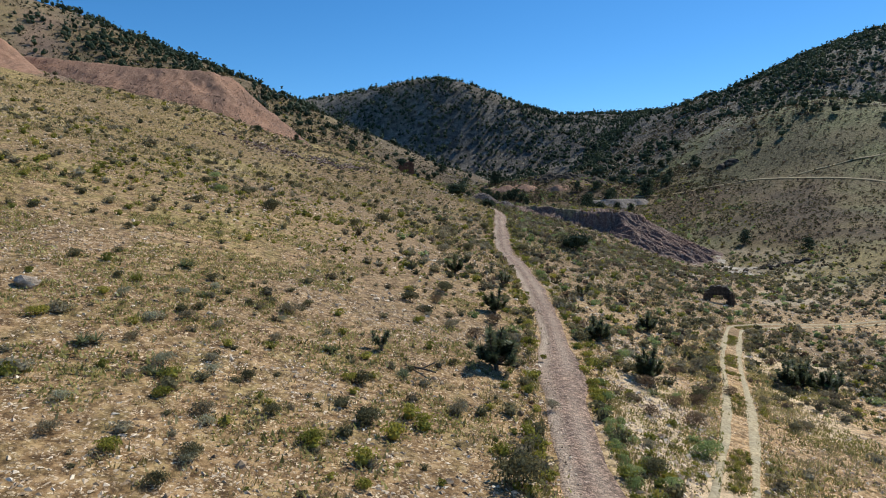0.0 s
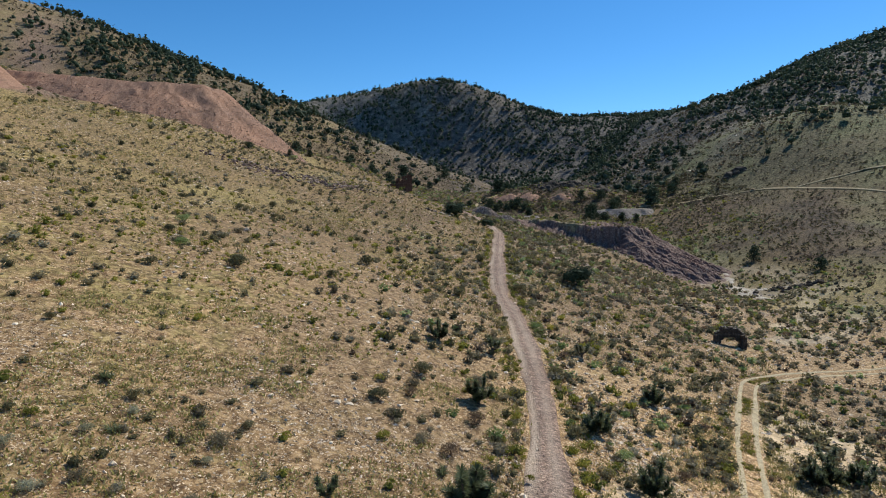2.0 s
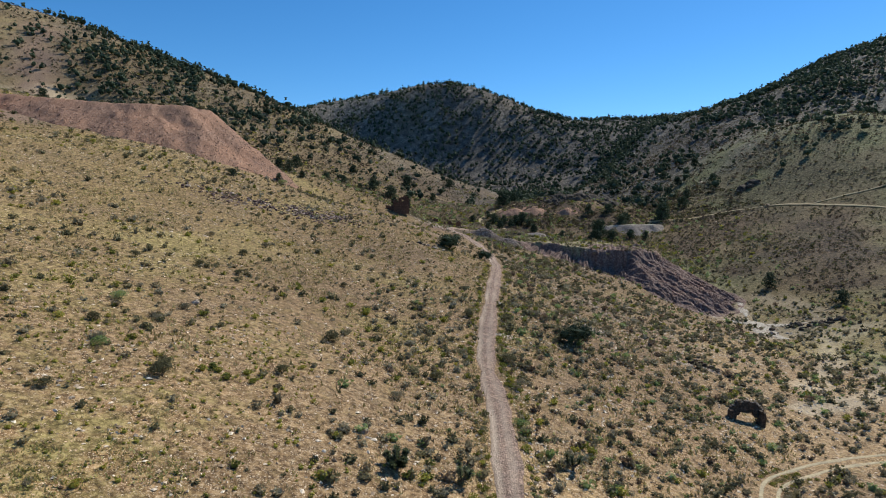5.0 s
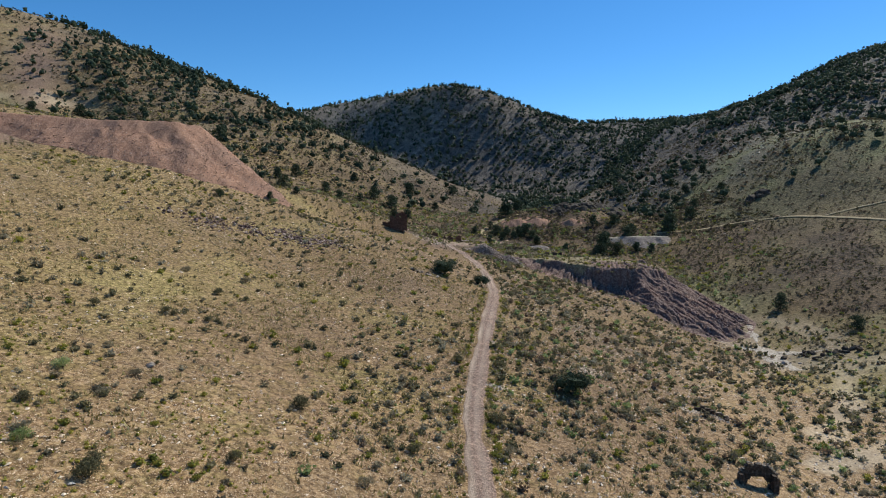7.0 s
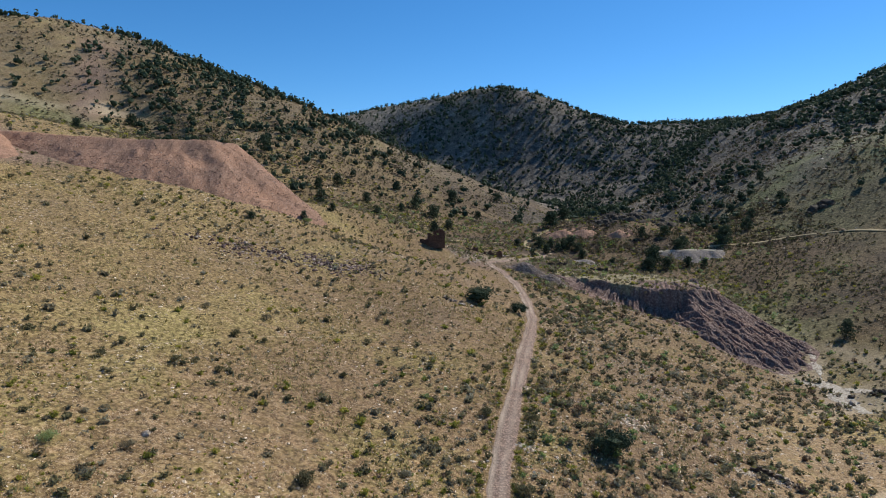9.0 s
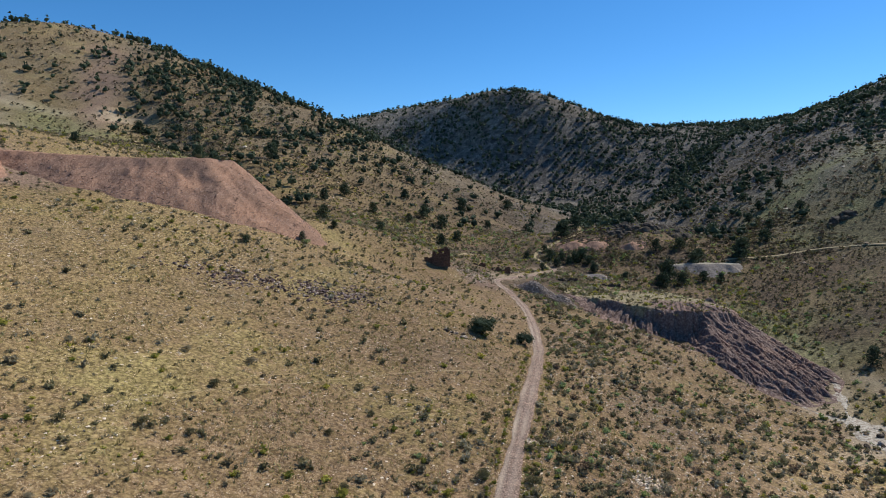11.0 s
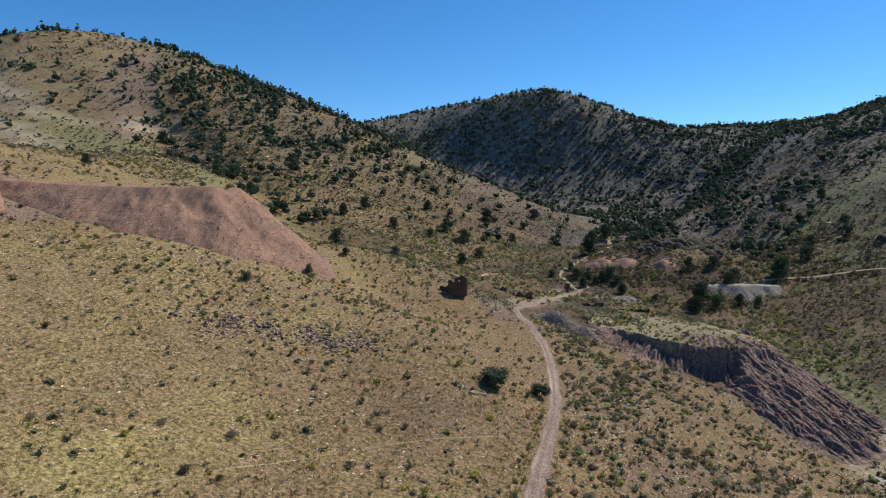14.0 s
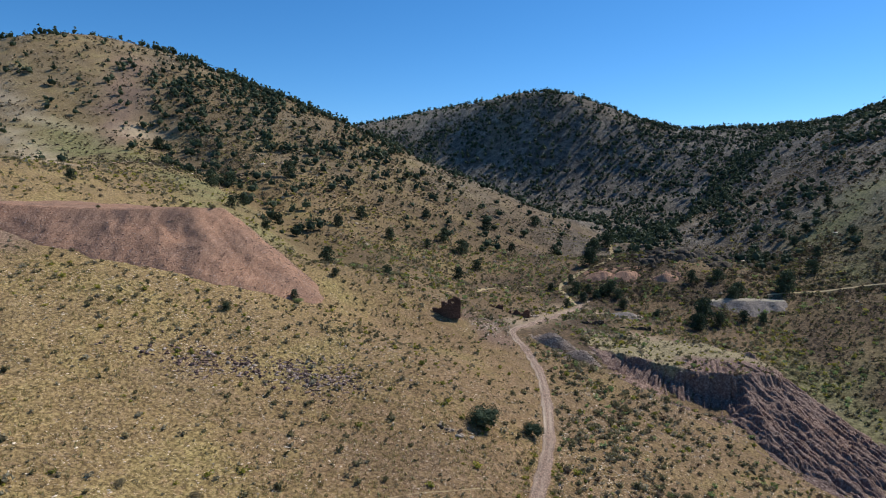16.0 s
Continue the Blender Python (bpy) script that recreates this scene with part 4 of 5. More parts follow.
put(green, HEDGE, rng)
put(gold, [(float(np.interp(y, ROAD[:, 1], ROAD[:, 0])) + 2.0, y, 1.1) for y in np.arange(37.8, 43, 1.1)], rng)
put(joshua, JOSHUA_A, rng, 1.05, 1.2)

TREES_A = [(-25, 333, 1.35), (-22, 371, 1.2), (-34, 399, 1.7), (-46, 412, 1.77), (-64, 450, 1.31), (-67, 375, 1.18), (-38, 265, 0.77), (-50, 387, 1.1), (-30, 479, 1.95), (-10, 436, 1.12), (-1, 533, 1.72), (14, 476, 1.51), (14, 361, 1.1),
           (21, 334, 1.14), (25, 360, 1.75), (40, 504, 2.2), (33, 402, 1.98), (50, 528, 2.2), (41, 362, 2.0), (34, 355, 1.23), (45, 344, 1.33), (76, 336, 2.1), (93, 359, 1.44), (116, 366, 2.1), (92, 338, 1.06), (99, 337, 0.96), (90, 376, 1.34)]
TREES_B = [(-59, 266, 1.27), (-49, 246, 0.59), (-49, 216, 0.51), (-55, 193, 0.45), (-133, 350, 1.35), (-116, 351, 1.32), (-119, 313, 1.18), (-103, 312, 1.0), (-147, 434, 2.1), (-261, 472, 2.2), (-149, 258, 0.77), (-174, 410, 1.85), (-153, 355, 1.57),
           (-90, 364, 1.33), (-89, 397, 1.46), (135, 389, 1.45), (23, 376, 1.15), (28, 348, 1.34), (37, 358, 1.49), (44, 356, 1.48), (31, 361, 1.25), (72, 325, 1.5), (81, 331, 1.16), (116, 203, 0.95), (112, 237, 1.1)]
low = [bush_tree(161 + k, 5.6, 3.9, 0.3 + 0.25 * k, "dark green rounded juniper bush leafy to the ground") for k in range(2)]
put(low, [(25.4, 122.8, 1.0), (4.2, 183.5, 1.05), (13.3, 189, 0.75)], rng, 0.97, 1.03)
TREES_C = [(41, 527, 1.3), (78, 576, 1.5), (98, 614, 1.6), (102, 559, 1.4), (66, 525, 1.4), (118, 371, 1.9), (96, 364, 1.2), (77, 342, 1.5), (159, 470, 1.4), (148, 454, 1.2), (132, 479, 1.3), (146, 415, 1.3), (135, 557, 1.4), (78, 373, 1.3), (58, 337, 1.1), (124, 422, 1.3), (181, 498, 1.5), (167, 428, 1.2), (165, 519, 1.5)]
put(trees, [(x, y, k * (0.72 if 10 < x < 60 and 330 < y < 380 else 1)) for x, y, k in TREES_A + TREES_B + TREES_C], rng, 0.92, 1.05)


def sown(rng, count, box, weight):
    """Random places in a box, kept with the chance that weight(x, y) gives."""
    x, y = rng.uniform(box[0], box[1], count), rng.uniform(box[2], box[3], count)
    k = rng.uniform(0, 1, count) < weight(x, y)
    return x[k], y[k]


def clear_of_roads(x, y):
    gap = np.minimum(near_line(ROAD, x, y, 4) - 1.9, near_line(SPUR, x, y, 4) - 1.4)
    gap = np.minimum(gap, near_line(HILL_ROAD, x, y, 4) - 1.7)
    return gap


def crowd(name, patterns, x, y, scale, tint, mat, rng, label, category, squash=None, rest=None):
    """Many small things joined into one mesh."""
    z = (rest or surface)(x, y) - 0.03
    turn = rng.uniform(0, 6.283, len(x))
    pick = rng.integers(0, len(patterns), len(x))
    V, F, T, at = [], [], [], 0
    for k, (v, f) in enumerate(patterns):
        m = np.where(pick == k)[0]
        if not len(m):
            continue
        c, s, q = np.cos(turn[m])[:, None], np.sin(turn[m])[:, None], scale[m][:, None]
        h = q if squash is None else q * squash[m][:, None]
        P = np.stack([(v[:, 0] * c - v[:, 1] * s) * q + x[m][:, None], (v[:, 0] * s + v[:, 1] * c) * q + y[m][:, None], v[:, 2] * h + z[m][:, None]], -1)
        V.append(P.reshape(-1, 3))
        F.append((f[None] + (np.arange(len(m)) * len(v))[:, None, None] + at).reshape(-1, 3))
        T.append(np.repeat(tint[m], len(v)))
        at += len(m) * len(v)
    me = flat_mesh(name, np.vstack(V), np.vstack(F), False)
    add_value(me, "tint", np.concatenate(T))
    me.materials.append(mat)
    return tagged(new(name, me), label, category, kind="stuff")


def bush_patterns(seed, count, size, wide=1.2, high=0.8, n=5, narrow=0.35):
    out = []
    for k in range(n):
        r = np.random.default_rng(seed + k)
        blobs = dome(r, wide, high, 7)
        heart = core(r, [(0, 0, 0.3 * high, 0.34 * wide, 0.36 * high)], 0.9) if count > 26 else []
        out.append(joined(heart + [leaves(r, blobs, count - 14 * len(heart), size, 0.5, 0.5)]))
    return out


def side(x, y):
    """How far to the right of the road's line a place lies."""
    return x - np.interp(y, ROAD[:, 1], ROAD[:, 0], left=5, right=25)


def land_plants(seed, kinds, box, tries, weight, lo, hi, near):
    """A mixed stand of bushes: kinds of (name, material, share, label)."""
    r = np.random.default_rng(seed)
    x, y = sown(r, tries, box, weight)
    k = (clear_of_roads(x, y) > 0) & ~on_heap(x, y) & (near_line(WASH, x, y, 4) > 1.3) & (near_line(WASH_ARM, x, y, 4) > 1.0) & (np.hypot(x - 47.4, y - 108) > 4.6) & (np.hypot(x + 14.5, y - 252) > 8) & ((outside(PURPLE_TOP, x, y)[0] > 1) | (r.uniform(0, 1, len(x)) < 0.9))
    x, y = x[k], y[k]
    choice = r.uniform(0, 1, len(x))
    at = 0.0
    for j, (name, mat, share, label) in enumerate(kinds):
        m = (choice >= at) & (choice < at + share)
        at += share
        if m.sum() < 3:
            continue
        for close in (True, False):
            k = m & ((y < 58) == close)
            if k.sum() < 3:
                continue
            n, size = (190, 0.13) if close else near
            s = lo + (hi - lo) * r.uniform(0, 1, k.sum()) ** 2
            crowd(name, bush_patterns(seed * 7 + j * 13, n, size), x[k], y[k], s, np.clip(r.normal(0.5, 0.28, k.sum()), 0, 1), mat, r, label, "shrubs", r.uniform(0.7, 1.1, k.sum()))


MIX_LEFT = [("dark_shrubs", LEAF_SHRUB, 0.42, "scattered dark desert shrubs on the slope"), ("grey_shrubs", LEAF_GREY, 0.33, "scattered dry grey shrubs on the slope"), ("rabbitbrush_clumps", LEAF_YELLOW, 0.25, "scattered low yellow-green brush on the slope")]
MIX_RIGHT = [("dark_shrubs", LEAF_SHRUB, 0.42, "dense dark desert shrubs below the road"), ("grey_shrubs", LEAF_GREY, 0.34, "dry grey shrubs below the road"), ("green_shrubs", LEAF_GREEN, 0.09, "green shrubs below the road"), ("brown_shrubs", LEAF_BROWN, 0.07, "brown dead shrubs below the road"), ("rabbitbrush_clumps", LEAF_YELLOW, 0.08, "yellow brush below the road")]
MIX_TOP = [("rabbitbrush_clumps", LEAF_YELLOW, 0.45, "yellow brush on top of the tailings"), ("green_shrubs", LEAF_SHRUB, 0.35, "olive shrubs on top of the tailings"), ("grey_shrubs", LEAF_GREY, 0.2, "dry grey shrubs on top of the tailings")]
LEAF_BRUSH = tinted("dark_brush_leaf", [(0.0, (0.04, 0.04, 0.018)), (0.5, (0.085, 0.078, 0.036)), (1.0, (0.17, 0.145, 0.07))])
LEAF_TWIG = tinted("brown_brush_twig", [(0.0, (0.06, 0.042, 0.03)), (0.5, (0.115, 0.086, 0.06)), (1.0, (0.2, 0.155, 0.105))])
MIX_BRUSH = [("low_brush", LEAF_BRUSH, 0.5, "low dark brush covering the far slope"), ("grey_brush", LEAF_TWIG, 0.5, "low grey-brown brush covering the far slope")]
MIX_VALLEY = [("valley_brush", LEAF_SHRUB, 0.45, "dark brush along the valley floor"), ("green_shrubs", LEAF_GREEN, 0.17, "green brush along the valley floor"), ("grey_brush", LEAF_GREY, 0.25, "dry grey brush along the valley floor"), ("rabbitbrush_clumps", LEAF_YELLOW, 0.13, "yellow brush along the valley floor")]

land_plants(101, MIX_LEFT, (-75, 12, 16, 110), 2300, lambda x, y: (side(x, y) < -1) * patchy(x, y, 14, 61, 0.25, 1.0), 0.25, 1.0, (64, 0.26))
land_plants(102, MIX_LEFT, (-190, 20, 110, 330), 5200, lambda x, y: (side(x, y) < -1) * patchy(x, y, 18, 62, 0.2, 0.9), 0.45, 1.35, (42, 0.34))
land_plants(103, MIX_RIGHT, (4, 80, 20, 120), 4300, lambda x, y: (side(x, y) > 1) * patchy(x, y, 10, 63, 0.35, 1.0) * (0.28 + 0.72 * smooth(42, 70, y)), 0.35, 1.2, (50, 0.3))
land_plants(104, MIX_RIGHT, (8, 110, 120, 260), 9500, lambda x, y: (side(x, y) > 1) * patchy(x, y, 11, 64, 0.35, 1.0) * (1 - 0.95 * brush_slope(x, y)) * (1 - 0.75 * smooth(82, 94, x)) * (1 - 0.35 * smooth(46, 64, x)), 0.4, 1.5, (46, 0.3))
land_plants(113, MIX_RIGHT, (-14, 55, 48, 150), 3600, lambda x, y: smooth(-24, -4, side(x, y)) * (np.abs(side(x, y)) > 1.8) * patchy(x, y, 9, 75, 0.3, 1.0), 0.35, 1.15, (48, 0.28))
land_plants(105, MIX_BRUSH, (95, 330, 170, 440), 26000, lambda x, y: np.maximum(brush_slope(x, y), 0.5 * smooth(100, 125, x - 0.1 * (y - 250))) * patchy(x, y, 20, 65, 0.5, 1), 0.5, 1.25, (9, 0.56))
land_plants(106, MIX_VALLEY, (70, 190, 120, 330), 5600, lambda x, y: smooth(82, 92, x - 0.1 * (y - 200)) * smooth(150, 120, x - 0.25 * (y - 250)) * patchy(x, y, 15, 66, 0.4, 1) * (1 - 0.95 * brush_slope(x, y)), 0.5, 1.5, (40, 0.3))
land_plants(107, MIX_LEFT, (-260, 150, 262, 560), 13000, lambda x, y: patchy(x, y, 24, 67, 0.15, 0.8) * (y + 0.3 * np.abs(x) > 300), 0.6, 1.6, (13, 0.56))


land_plants(111, MIX_VALLEY, (-75, 140, 250, 440), 15000, lambda x, y: patchy(x, y, 13, 72, 0.12, 0.95) * (1 - 0.95 * brush_slope(x, y)) * smooth(256 - 18 * (x < -22), 300 - 20 * (x < -22), y + 0.1 * np.abs(x - 20)) * (0.6 + 0.4 * smooth(-20, 30, x)), 0.45, 1.7, (16, 0.5))
land_plants(115, MIX_TOP, (26, 104, 250, 300), 1300, lambda x, y: patchy(x, y, 6, 78, 0.2, 1) * ((outside(PURPLE_TOP, x, y)[0] <= 0) | (y > 286)), 0.35, 1.1, (40, 0.28))
land_plants(116, MIX_BRUSH, (28, 165, 352, 455), 5200, lambda x, y: patchy(x, y, 14, 59, 0.3, 1) * (1 - 0.8 * smooth(26, 14, np.hypot(x - 82, y - 410))), 0.5, 1.7, (14, 0.52))
land_plants(112, MIX_BRUSH, (-260, 40, 330, 650), 15000, lambda x, y: smooth(40, -10, x - 0.1 * (y - 500)) * patchy(x, y, 20, 74, 0.3, 1), 0.45, 1.2, (8, 0.62))
land_plants(109, MIX_BRUSH, (-470, -60, 380, 660), 13000, lambda x, y: (y + 0.3 * np.abs(x) > 430) * patchy(x, y, 25, 68, 0.2, 1.0) * (1 - 0.25 * smooth(-258, -290, x + 0.68 * (y - 481))), 0.6, 1.7, (9, 0.7))
land_plants(110, MIX_BRUSH, (100, 430, 400, 720), 10000, lambda x, y: patchy(x, y, 25, 69, 0.25, 1.0), 0.7, 1.8, (10, 0.7))


def wooded(x, y):
    """How thickly trees stand on the hills."""
    h = bare(x, y)
    left = smooth(380, 450, y - 0.18 * x) * smooth(60, -60, x - 0.35 * (y - 500)) * (0.12 + 0.15 * smooth(-120, -200, x + 0.5 * (y - 500)))
    crest = smooth(455, 540, y) * smooth(-60, -150, x + 0.3 * (y - 560)) * 0.42
    back = smooth(600, 720, y - 0.2 * x) * (0.58 + 0.38 * smooth(1080, 1180, y) + 0.4 * smooth(125, 155, h))
    right = smooth(90, 130, x - 0.15 * (y - 450)) * smooth(375, 430, y + 0.25 * (x - 150)) * (0.2 + 0.34 * patchy(x, y, 50, 70, -0.3, 1.2) + 0.55 * smooth(90, 150, h))
    ridge = 1.0 * smooth(190, 260, x - 0.1 * (y - 800)) * smooth(800, 900, y)
    draw = 0.8 * smooth(34, 14, near_line(DRAW, x, y, 40)) + 0.6 * smooth(20, 8, np.abs(x - 62 - 0.2 * (y - 420))) * smooth(410, 440, y) * smooth(600, 560, y)
    bed = 0.3 * smooth(22, 8, near_line(SPUR_BED, x, y, 40)) * smooth(300, 330, y)
    w = np.maximum.reduce([left, back, right, ridge, draw, bed, left + crest]) * (1 - 0.66 * smooth(-258, -284, x + 0.68 * (y - 481)))
    w = w * smooth(10, 24, near_line(SPUR_RIB, x, y, 40))
    return np.clip(w * patchy(x, y, 32, 71, 0.45, 1.1), 0, 1)


r = np.random.default_rng(9)
x, y = sown(r, 52000, (-620, 700, 300, 1140), wooded)
x2, y2 = sown(r, 6500, (-700, 620, 1140, 1560), wooded)
x3, y3 = sown(r, 5000, (30, 260, 560, 880), lambda x, y: 0.6 * smooth(34, 10, near_line(DRAW, x, y, 40)))
x2, y2 = np.concatenate([x2, x3]), np.concatenate([y2, y3])
k = (clear_of_roads(x, y) > 0)
x, y = np.concatenate([x[k], x2]), np.concatenate([y[k], y2])
near = y + 0.3 * np.abs(x) < 560


def far_crowns(seed, hearts, count, size):
    out = []
    for j in range(6):
        q = np.random.default_rng(seed + j)
        blobs = mound_crown(q)
        out.append(joined(core(q, blobs[:1] + blobs[2:1 + hearts]) + [leaves(q, blobs, count, size, 0.6, 0.3)]))
    return out


pat_a, pat_b = far_crowns(200, 1, 30, 0.76), far_crowns(220, 1, 8, 1.05)
crowd("hill_trees", pat_a, x[near], y[near], 0.45 + 1.5 * r.uniform(0, 1, near.sum()) ** 1.5, np.clip(r.normal(0.4, 0.25, near.sum()), 0, 1), LEAF_DARK, r, "dark pinyon and juniper trees dotting the hillsides", "trees")
far = ~near
crowd("hill_trees", pat_b, x[far], y[far], 0.55 + 1.5 * r.uniform(0, 1, far.sum()) ** 1.5, np.clip(r.normal(0.45, 0.28, far.sum()), 0, 1), LEAF_DARK, r, "dark pinyon woodland covering the far hills", "trees")


# ---- grass, low scrub and loose stones ----
def tuft_patterns(seed, blades, length, width, spread=0.12):
    out = []
    for k in range(4):
        q = np.random.default_rng(seed + k)
        v, f = [], []
        for _ in range(blades):
            t, lean = q.uniform(0, 6.28), q.uniform(0.25, 0.9)
            b = np.array([q.normal() * spread, q.normal() * spread, 0])
            d = np.array([math.cos(t) * lean, math.sin(t) * lean, 1.0]) * length * q.uniform(0.6, 1.2)
            w = np.array([-math.sin(t), math.cos(t), 0]) * width
            at = len(v)
            v += [b - w, b + w, b + d]
            f.append((at, at + 1, at + 2))
        out.append((np.array(v), np.array(f)))
    return out


def stone_patterns(seed, n=5):
    out = []
    for k in range(n):
        q = np.random.default_rng(seed + k)
        bm = bmesh.new()
        bmesh.ops.create_icosphere(bm, subdivisions=1, radius=0.5)
        v = np.array([p.co[:] for p in bm.verts])
        f = np.array([[p.index for p in g.verts] for g in bm.faces])
        bm.free()
        v = v * (1 + 0.28 * q.normal(size=(len(v), 1))) * np.array([1, q.uniform(0.6, 0.9), q.uniform(0.45, 0.7)]) + (0, 0, 0.12)
        out.append((v, f))
    return out


def pebble_patterns(seed, n=5):
    out = []
    for k in range(n):
        q = np.random.default_rng(seed + k)
        v = np.array([(1, 0.1, 0), (0.1, 0.8, 0.1), (-1, 0, 0), (0, -0.8, -0.1), (0.2, 0.1, 0.5), (0, 0, -0.4)], float) * 0.5
        v = v * (1 + 0.3 * q.normal(size=(6, 1))) + 0.06 * q.normal(size=(6, 3))
        out.append((v + (0, 0, 0.1), np.array([(0, 1, 4), (1, 2, 4), (2, 3, 4), (3, 0, 4), (1, 0, 5), (2, 1, 5), (3, 2, 5), (0, 3, 5)])))
    return out


STONE = tinted("pale_loose_stone", [(0.0, (0.11, 0.072, 0.046)), (0.35, (0.355, 0.245, 0.155)), (0.7, (0.63, 0.47, 0.325)), (1.0, (0.85, 0.69, 0.52))], 0.85, 0.0)


def strew(name, patterns, seed, box, tries, weight, lo, hi, mat, label, category, tone=0.5, spread=0.28, power=2):
    q = np.random.default_rng(seed)
    x, y = sown(q, tries, box, weight)
    k = (clear_of_roads(x, y) > -0.2) & ~on_heap(x, y)
    x, y = x[k], y[k]
    s = lo + (hi - lo) * q.uniform(0, 1, len(x)) ** power
    crowd(name, patterns, x, y, s, np.clip(q.normal(tone, spread, len(x)), 0, 1), mat, q, label, category)


left_of = lambda x, y: side(x, y) < -1.5
strew("grass_mat", tuft_patterns(405, 9, 0.13, 0.05, 0.2), 28, (-40, 44, 16, 62), 28000, lambda x, y: patchy(x, y, 5, 87, -0.3, 1.0), 0.6, 1.9, MAT_GRASS, "low olive-yellow grass mats between the stones", "grass")
strew("dry_grass", tuft_patterns(401, 8, 0.22, 0.035), 21, (-62, 46, 16, 78), 15000, lambda x, y: patchy(x, y, 8, 81, 0.1, 1.0), 0.5, 1.5, GRASS, "tufts of dry yellow grass between the stones", "grass")
strew("dry_grass", tuft_patterns(411, 4, 0.4, 0.1), 22, (-110, 50, 78, 190), 22000, lambda x, y: patchy(x, y, 10, 82, 0.15, 1.0), 0.6, 1.5, GRASS, "tufts of dry yellow grass on the slope", "grass")
strew("loose_stones", pebble_patterns(425), 26, (-34, 36, 17, 52), 62000, lambda x, y: patchy(x, y, 5, 86, 0.25, 1.0), 0.07, 0.32, STONE, "small pale stones covering the ground", "stones", 0.56, 0.24, 1.8)
strew("loose_stones", stone_patterns(421), 23, (-55, 60, 16, 70), 2600, lambda x, y: patchy(x, y, 6, 83, 0.1, 1.0), 0.08, 0.45, STONE, "pale loose stones strewn over the slope", "stones", 0.55, 0.25, 3)
strew("loose_stones", pebble_patterns(431), 24, (-100, 70, 46, 205), 30000, lambda x, y: patchy(x, y, 9, 84, 0.08, 1.0), 0.14, 0.6, STONE, "pale loose stones on the upper slope", "stones", 0.66, 0.25, 1.7)
strew("loose_stones", pebble_patterns(437), 32, (10, 108, 56, 236), 24000, lambda x, y: (side(x, y) > 1.5) * patchy(x, y, 7, 58, 0.05, 1.0) * (1 - brush_slope(x, y)), 0.16, 0.62, STONE, "pale stones between the shrubs below the road", "stones", 0.72, 0.22, 1.7)
land_plants(114, MIX_LEFT, (-75, 0, 185, 285), 2200, lambda x, y: left_of(x, y) * patchy(x, y, 10, 76, 0.2, 1), 0.3, 1.05, (30, 0.38))
strew("loose_stones", pebble_patterns(433), 29, (-80, 2, 150, 285), 12000, lambda x, y: left_of(x, y) * patchy(x, y, 8, 77, 0.02, 1.0), 0.18, 0.6, STONE, "pale loose stones below the spoil mound", "stones", 0.6, 0.28, 3)
land_plants(108, [("low_scrub", LEAF_GREY, 0.65, "low dry scrub on the slope"), ("low_scrub", LEAF_SHRUB, 0.35, "low dark scrub on the slope")], (-190, 14, 90, 300), 12000, lambda x, y: left_of(x, y) * patchy(x, y, 12, 85, 0.2, 1), 0.25, 0.6, (14, 0.45))
strew("rabbitbrush_dots", bush_patterns(409, 30, 0.26), 31, (-42, 2, 58, 108), 1500, lambda x, y: left_of(x, y) * patchy(x, y, 13, 80, -0.7, 0.8), 0.25, 0.55, LEAF_YELLOW, "small bright yellow brush dotting the slope", "shrubs", 0.75)
strew("golden_grass", tuft_patterns(407, 9, 0.3, 0.04, 0.16), 30, (16, 50, 22, 80), 14000, lambda x, y: smooth(9, 3, near_line(SPUR, x, y, 14)) * patchy(x, y, 5, 79, 0.1, 1.0), 0.5, 1.4, GRASS, "golden dry grass beside the wheel tracks", "grass", 0.85)
# a grassy strip between the wheel tracks of the side road
q = np.random.default_rng(27)
at = q.uniform(10, 98, 2600)
at = np.resize(at[fbm(at, at * 0, 5, 3, 89) > -0.1], 2600)
off = np.where(q.uniform(0, 1, 2600) < 0.6, q.normal(0, 0.26, 2600), np.where(q.uniform(0, 1, 2600) < 0.5, 1, -1) * (1.25 + np.abs(q.normal(0, 0.4, 2600))))
mx, my = [np.interp(at, np.arange(len(SPUR)), SPUR[:, k]) for k in (0, 1)]
crowd("track_grass", tuft_patterns(431, 7, 0.25, 0.045), mx + off, my - 0.4 * off, q.uniform(0.35, 0.9, 2600), np.clip(q.normal(0.45, 0.25, 2600), 0, 1), GRASS, q, "dry yellow grass between and beside the wheel tracks", "grass")
kk = q.uniform(0, 1, 2600) < 0.14
crowd("track_brush", bush_patterns(435, 90, 0.18), (mx + off * 1.15)[kk], (my - 0.4 * off)[kk], q.uniform(0.15, 0.38, kk.sum()), np.clip(q.normal(0.5, 0.25, kk.sum()), 0, 1), LEAF_YELLOW, q, "low yellow-green brush along the wheel tracks", "shrubs")
forget(dark + grey + gold + green + joshua + yucca + trees + low + brown + silver)


# ---- stones and gravel along the road ----
def road_edge(x, y):
    g = near_line(ROAD, x, y, 5)
    return smooth(3.0, 1.7, g) * (g > 1.35)


